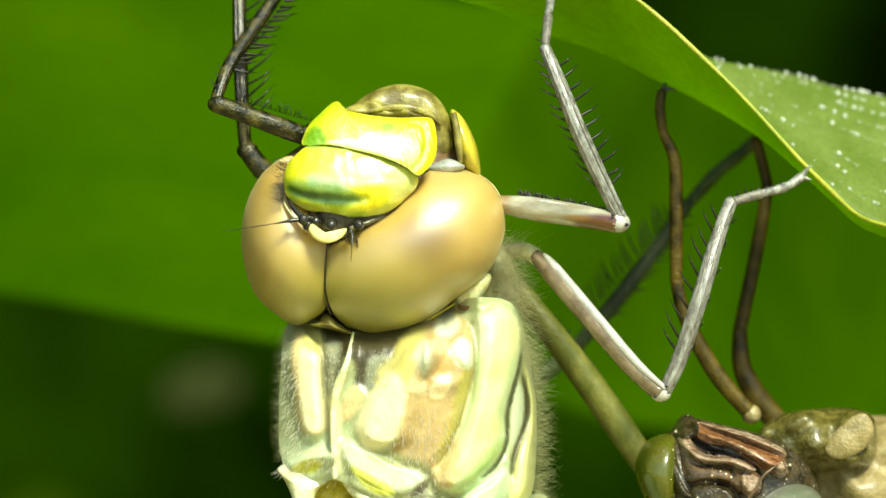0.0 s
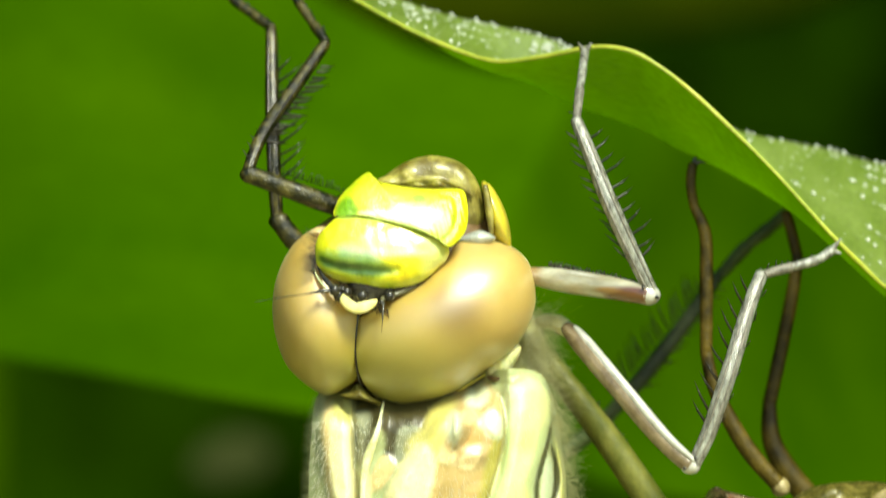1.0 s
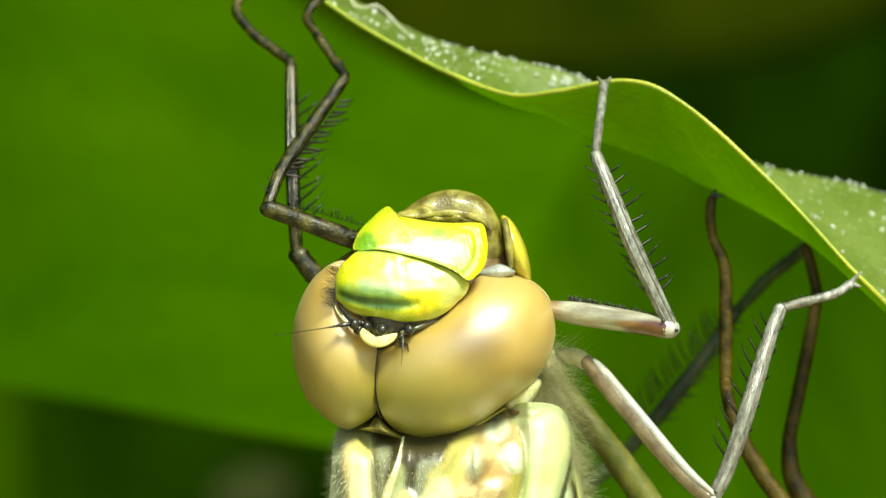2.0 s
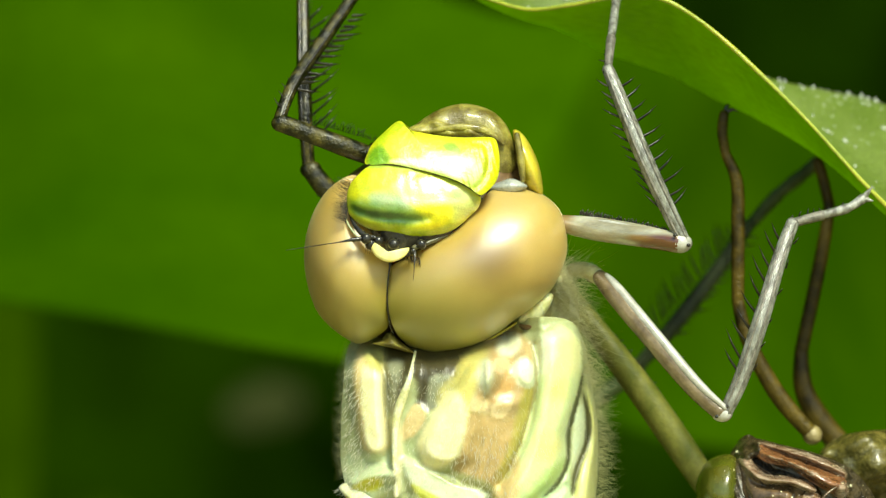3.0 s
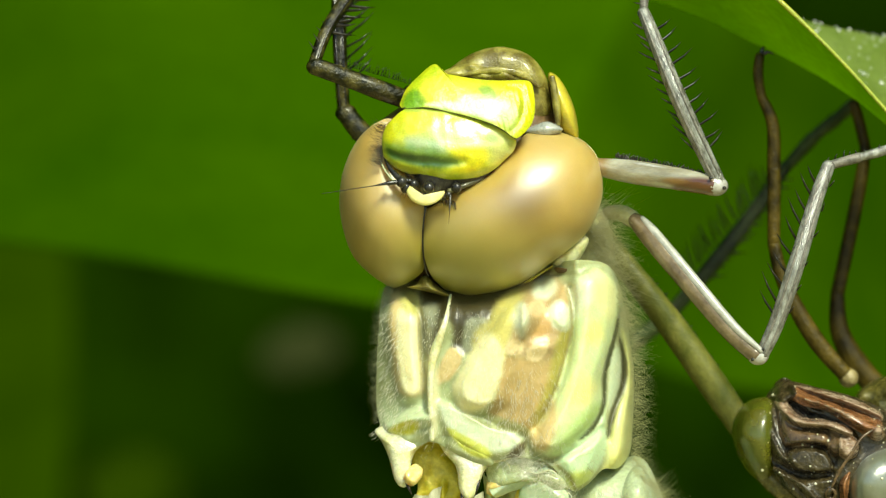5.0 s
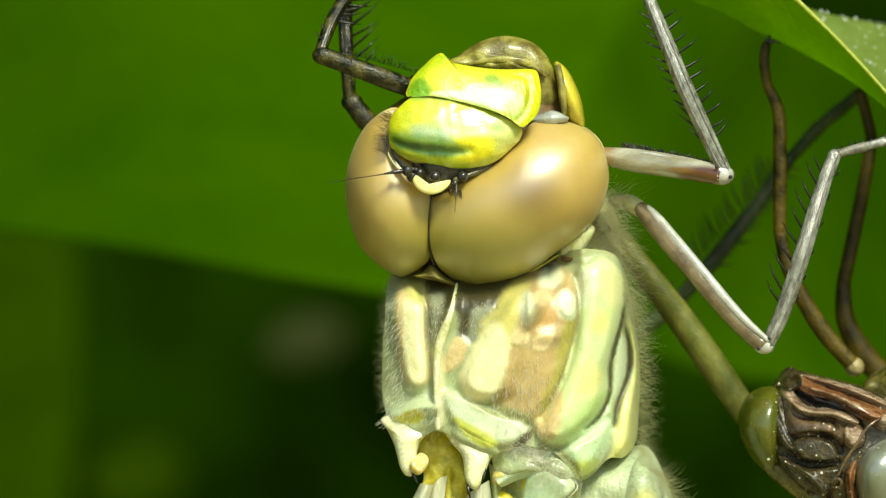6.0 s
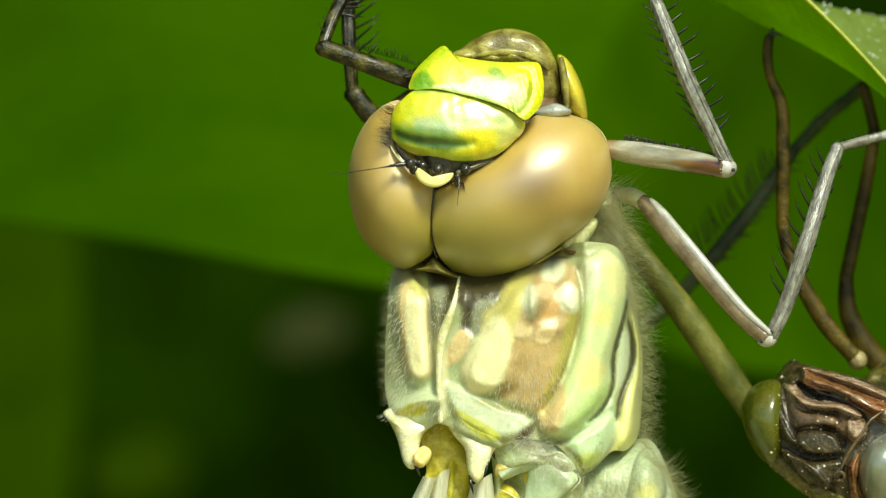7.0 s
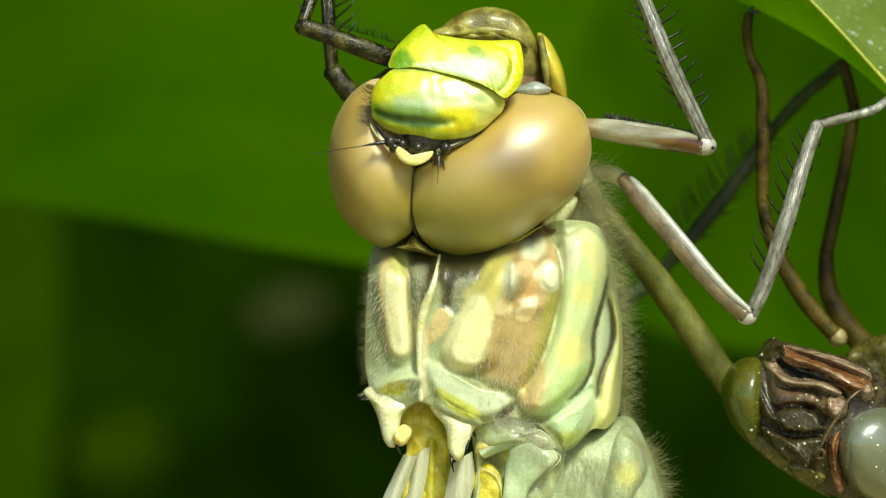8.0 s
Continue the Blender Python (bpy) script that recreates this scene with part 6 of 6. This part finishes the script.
    plates.append(("cheek", [(11.22, -4.14), (11.48, -4.34), (11.58, -5.18), (11.82, -5.78), (12.06, -6.12), (11.76, -6.18), (11.32, -5.8), (11.14, -4.98)], 0.4, 0.3, M_HUSK, "dark cheek plate"))
    plates.append(("lower_plate", [(11.36, -6.3), (12.32, -6.7), (13.44, -6.64), (13.44, -7.18), (12.92, -7.82), (12.32, -7.52), (11.68, -7.02)], 0.3, 0.25, M_HUSK, "dark lower plate"))
    plates.append(("chin", [(12.28, -7.62), (13.12, -7.82), (13.64, -8.1), (13.32, -8.5), (12.56, -8.22)], 0.25, 0.2, M_HUSKOLIVE, "olive chin plate"))
    plates.append(("knob", [(13.12, -7.24), (13.24, -7.04), (13.44, -7.08), (13.52, -7.28), (13.38, -7.46), (13.18, -7.42)], 0.3, 0.12, M_HUSK, "small round boss"))
    plates.append(("orbit", [(13.72, -6.74), (14.04, -6.46), (13.94, -6.98), (14.04, -7.78), (14.36, -8.38), (14.08, -8.5), (13.78, -7.82), (13.66, -7.12)], 0.35, 0.2, M_HUSKRED, "chestnut rim of the eye"))
    grooves = [[(12.36, 0.0, -3.62), (13.12, 0.0, -3.86), (14.12, 0.0, -4.26), (14.96, 0.0, -4.56)],
               [(12.32, 0.0, -3.98), (13.12, 0.0, -4.28), (14.12, 0.0, -4.84), (14.76, 0.0, -5.14)],
               [(11.22, 0.0, -4.48), (11.48, 0.0, -5.38), (11.88, 0.0, -6.08)],
               [(11.36, 0.0, -6.22), (12.32, 0.0, -6.6), (13.44, 0.0, -6.56)],
               [(11.92, 0.0, -5.62), (12.56, 0.0, -5.52), (13.22, 0.0, -5.72), (13.48, 0.0, -6.14)],
               [(13.12, 0.0, -4.98), (13.32, 0.0, -5.28), (13.12, 0.0, -5.62)],
               [(13.04, 0.0, -3.78), (13.14, 0.0, -3.98), (13.0, 0.0, -4.14)],
               [(13.72, 0.0, -4.04), (13.8, 0.0, -4.28), (13.64, 0.0, -4.46)],
               [(11.82, 0.0, -6.68), (12.32, 0.0, -7.18), (12.92, 0.0, -7.78)]]
    face = relief_of(dome_face, (9.6, -9.6), (190, 140), plates, grooves, [[(11.28, 0.0, -6.38), (12.32, 0.0, -6.98), (13.12, 0.0, -7.88)], [(11.52, 0.0, -4.18), (12.02, 0.0, -4.62), (13.12, 0.0, -4.78), (14.02, 0.0, -5.12)]], step=0.045, sharp=0.09)
    head = part("head", made(blob, [(11.15, -4.01), (11.84, -3.32), (13.01, -3.52), (14.42, -3.89), (15.62, -4.49), (16.43, -5.62), (16.63, -7.23), (16.03, -8.84), (14.42, -8.94), (13.21, -8.40), (12.20, -7.35), (11.40, -6.30), (11.07, -5.01)], 0.05, 0.06, 2.2, square=0.9, n=110, rings=36, on=face), M_HUSK, t, "glossy dark brown head shell")
    for name, outline, h, width, m, label in plates:
        part(name, made(blob, outline, -0.05, 0.05, 0.3, on=face, n=80, rings=20, square=0.6), m, head, label)
    for line in grooves:
        part("seam", made(limb, [(v.x, face(v.x, v.z) + 0.01, v.z) for v in smooth(line, 16, False)], [0.012] + [0.028] * 14 + [0.012], 6, 16), M_BLACK, head)
    part("eye", made(blob, [(14.17, -6.52), (14.66, -5.90), (15.52, -5.62), (16.39, -5.90), (16.87, -6.93), (16.75, -8.13), (16.03, -8.94), (14.98, -8.84), (14.25, -8.03), (14.01, -7.19)], 1.2, 2.0, 1.6, n=56, rings=16, apex=(-0.55, 0.35)), M_SHELL, head, "pearly empty eye shell")
    part("eye", made(blob, [(10.30, -4.24), (10.86, -3.91), (11.43, -4.03), (11.63, -5.25), (11.55, -6.47), (11.19, -6.99), (10.58, -6.59), (10.13, -5.76), (9.99, -4.97)], 2.2, 1.6, 1.4, n=48, rings=12), M_SHELLAMBER, head, "translucent amber eye shell")
    part("eye_rim", made(limb, [(14.14, 0.60, -8.61), (13.90, 0.60, -7.61), (13.94, 0.60, -6.61), (14.38, 0.60, -5.96)], [0.14, 0.2, 0.2, 0.12], 10), M_HUSKRED, head)
    part("antenna", made(limb, [(14.76, -0.6, -4.96), (14.35, -0.75, -5.25), (13.95, -0.75, -5.85), (13.57, -0.6, -6.45), (13.34, -0.5, -6.96)], [0.03, 0.05, 0.06, 0.06, 0.04], 8), M_HUSKPALE, head)
    part("antenna_socket", made(limb, [(face_x + 0.16 * math.cos(a), -0.15 - 0.1 * math.sin(a), face_z + 0.16 * math.sin(a)) for face_x, face_z in [(13.32, -7.24)] for a in [k * 0.63 for k in range(11)]], [0.06] * 11, 8), M_HUSKPALE, head)
    part("neck_membrane", made(blob, [(10.13, -5.76), (11.07, -7.07), (12.08, -7.88), (12.89, -8.41), (13.90, -8.90), (13.30, -8.09), (12.28, -7.17), (11.47, -6.26)], 1.9, 0.5, 0.8, n=48, rings=10, lumps=0.2, grain=0.6), M_HUSKOLIVE, head, "translucent olive skin under the head")
    part("prothorax", made(blob, [(14.50, -4.09), (15.32, -3.27), (16.76, -3.02), (18.40, -3.10), (18.91, -3.88), (18.61, -5.11), (17.17, -5.32), (15.53, -5.11)], 3.8, 1.6, 2.5, square=0.7, lumps=0.9, grain=0.7, n=60, rings=14), M_HUSKOLIVE, t, "olive-brown collar shell")
    part("collar_plate", made(blob, [(16.8, -4.48), (17.35, -3.63), (18.16, -3.14), (18.57, -3.67), (18.32, -4.34), (17.45, -4.8)], 2.1, 0.25, 0.8, n=48, rings=10, lumps=0.15, grain=0.8), M_HUSKBUFF, t, "buff plate of the collar")
    part("body", made(blob, [(16.14, -4.14), (19.06, -3.31), (23.22, -4.14), (24.47, -7.47), (23.84, -11.63), (21.14, -13.71), (17.81, -12.67), (16.14, -9.55)], 6.5, 4.0, 4.0, lumps=0.9, grain=0.9, n=90, rings=24), M_HUSKBUFF, t, "empty buff-brown crumpled body shell")

    def leg(label, points, radii, m, hook):
        c = part("leg", made(ball, points[-1], radii[-1] * 1.15, 12), M_HUSKBUFF, t, label)
        cuts = [0, 2, 5, len(points) - 1]
        for name, a, b in zip(("tarsus", "tibia", "femur"), cuts, cuts[1:]):
            part(name, made(limb, points[a:b + 1], radii[a:b + 1], 12, groove=0.15), m, c)
        for w in hook:
            e = Vector(points[0])
            part("claw", made(limb, [e, e + Vector(w) * 0.6 + Vector((0, 0, 0.12)), e + Vector(w)], [0.1, 0.06, 0.015], 8), M_BLACK, c)

    leg("brown mottled empty leg hooked under the leaf", [(11.11, 4.00, 8.48), (11.05, 4.00, 7.82), (11.17, 4.00, 7.00), (11.58, 4.00, 5.98), (11.62, 4.00, 4.33), (11.62, 4.00, 1.66), (11.99, 4.00, 0.23), (13.06, 4.00, -1.73), (14.33, 4.00, -3.22)], [0.2, 0.22, 0.2, 0.26, 0.28, 0.26, 0.3, 0.36, 0.32], M_HUSKLEG, [(0.5, -0.1, 0.05), (0.2, 0, 0.3)])
    leg("brown mottled empty leg hooked under the leaf", [(14.82, 7.00, 6.89), (14.99, 7.00, 6.30), (15.24, 7.00, 5.26), (15.10, 7.00, 4.21), (14.78, 7.00, 2.53), (14.20, 7.00, -0.19), (14.32, 7.00, -1.65), (15.20, 7.00, -3.12), (16.46, 7.00, -4.38)], [0.22, 0.24, 0.24, 0.28, 0.3, 0.3, 0.42, 0.5, 0.46], M_HUSKLEG, [(0.3, -0.1, 0.3)])
    trees = [(BVHTree.FromPolygons([v.co for v in ob.data.vertices], [p.vertices for p in ob.data.polygons]), (origin_of(ob) - HOST) / MM) for ob in (head, *head.children)]

    def facing(x, z):
        """Depth of the shell's near side at a place across it."""
        near = None
        for tree, off in trees:
            hit = tree.ray_cast(Vector(((x - off.x) * MM, (-20 - off.y) * MM, (z - off.z) * MM)), Vector((0, 1, 0)))[0]
            if hit is not None and (near is None or hit.y / MM + off.y < near):
                near = hit.y / MM + off.y
        return near

    bm = bmesh.new()
    for i in range(110):
        x, z = rng.uniform(10.8, 16.5), rng.uniform(-8.4, -3.4)
        y = facing(x, z)
        if y is not None:
            bmesh.ops.create_icosphere(bm, subdivisions=1, radius=0.014 + 0.05 * rng.random() ** 3, matrix=Matrix.Translation((x, y, z)))
    part("specks", bm, M_SPECK, head, "pale specks of dust", kind="stuff")


husk()
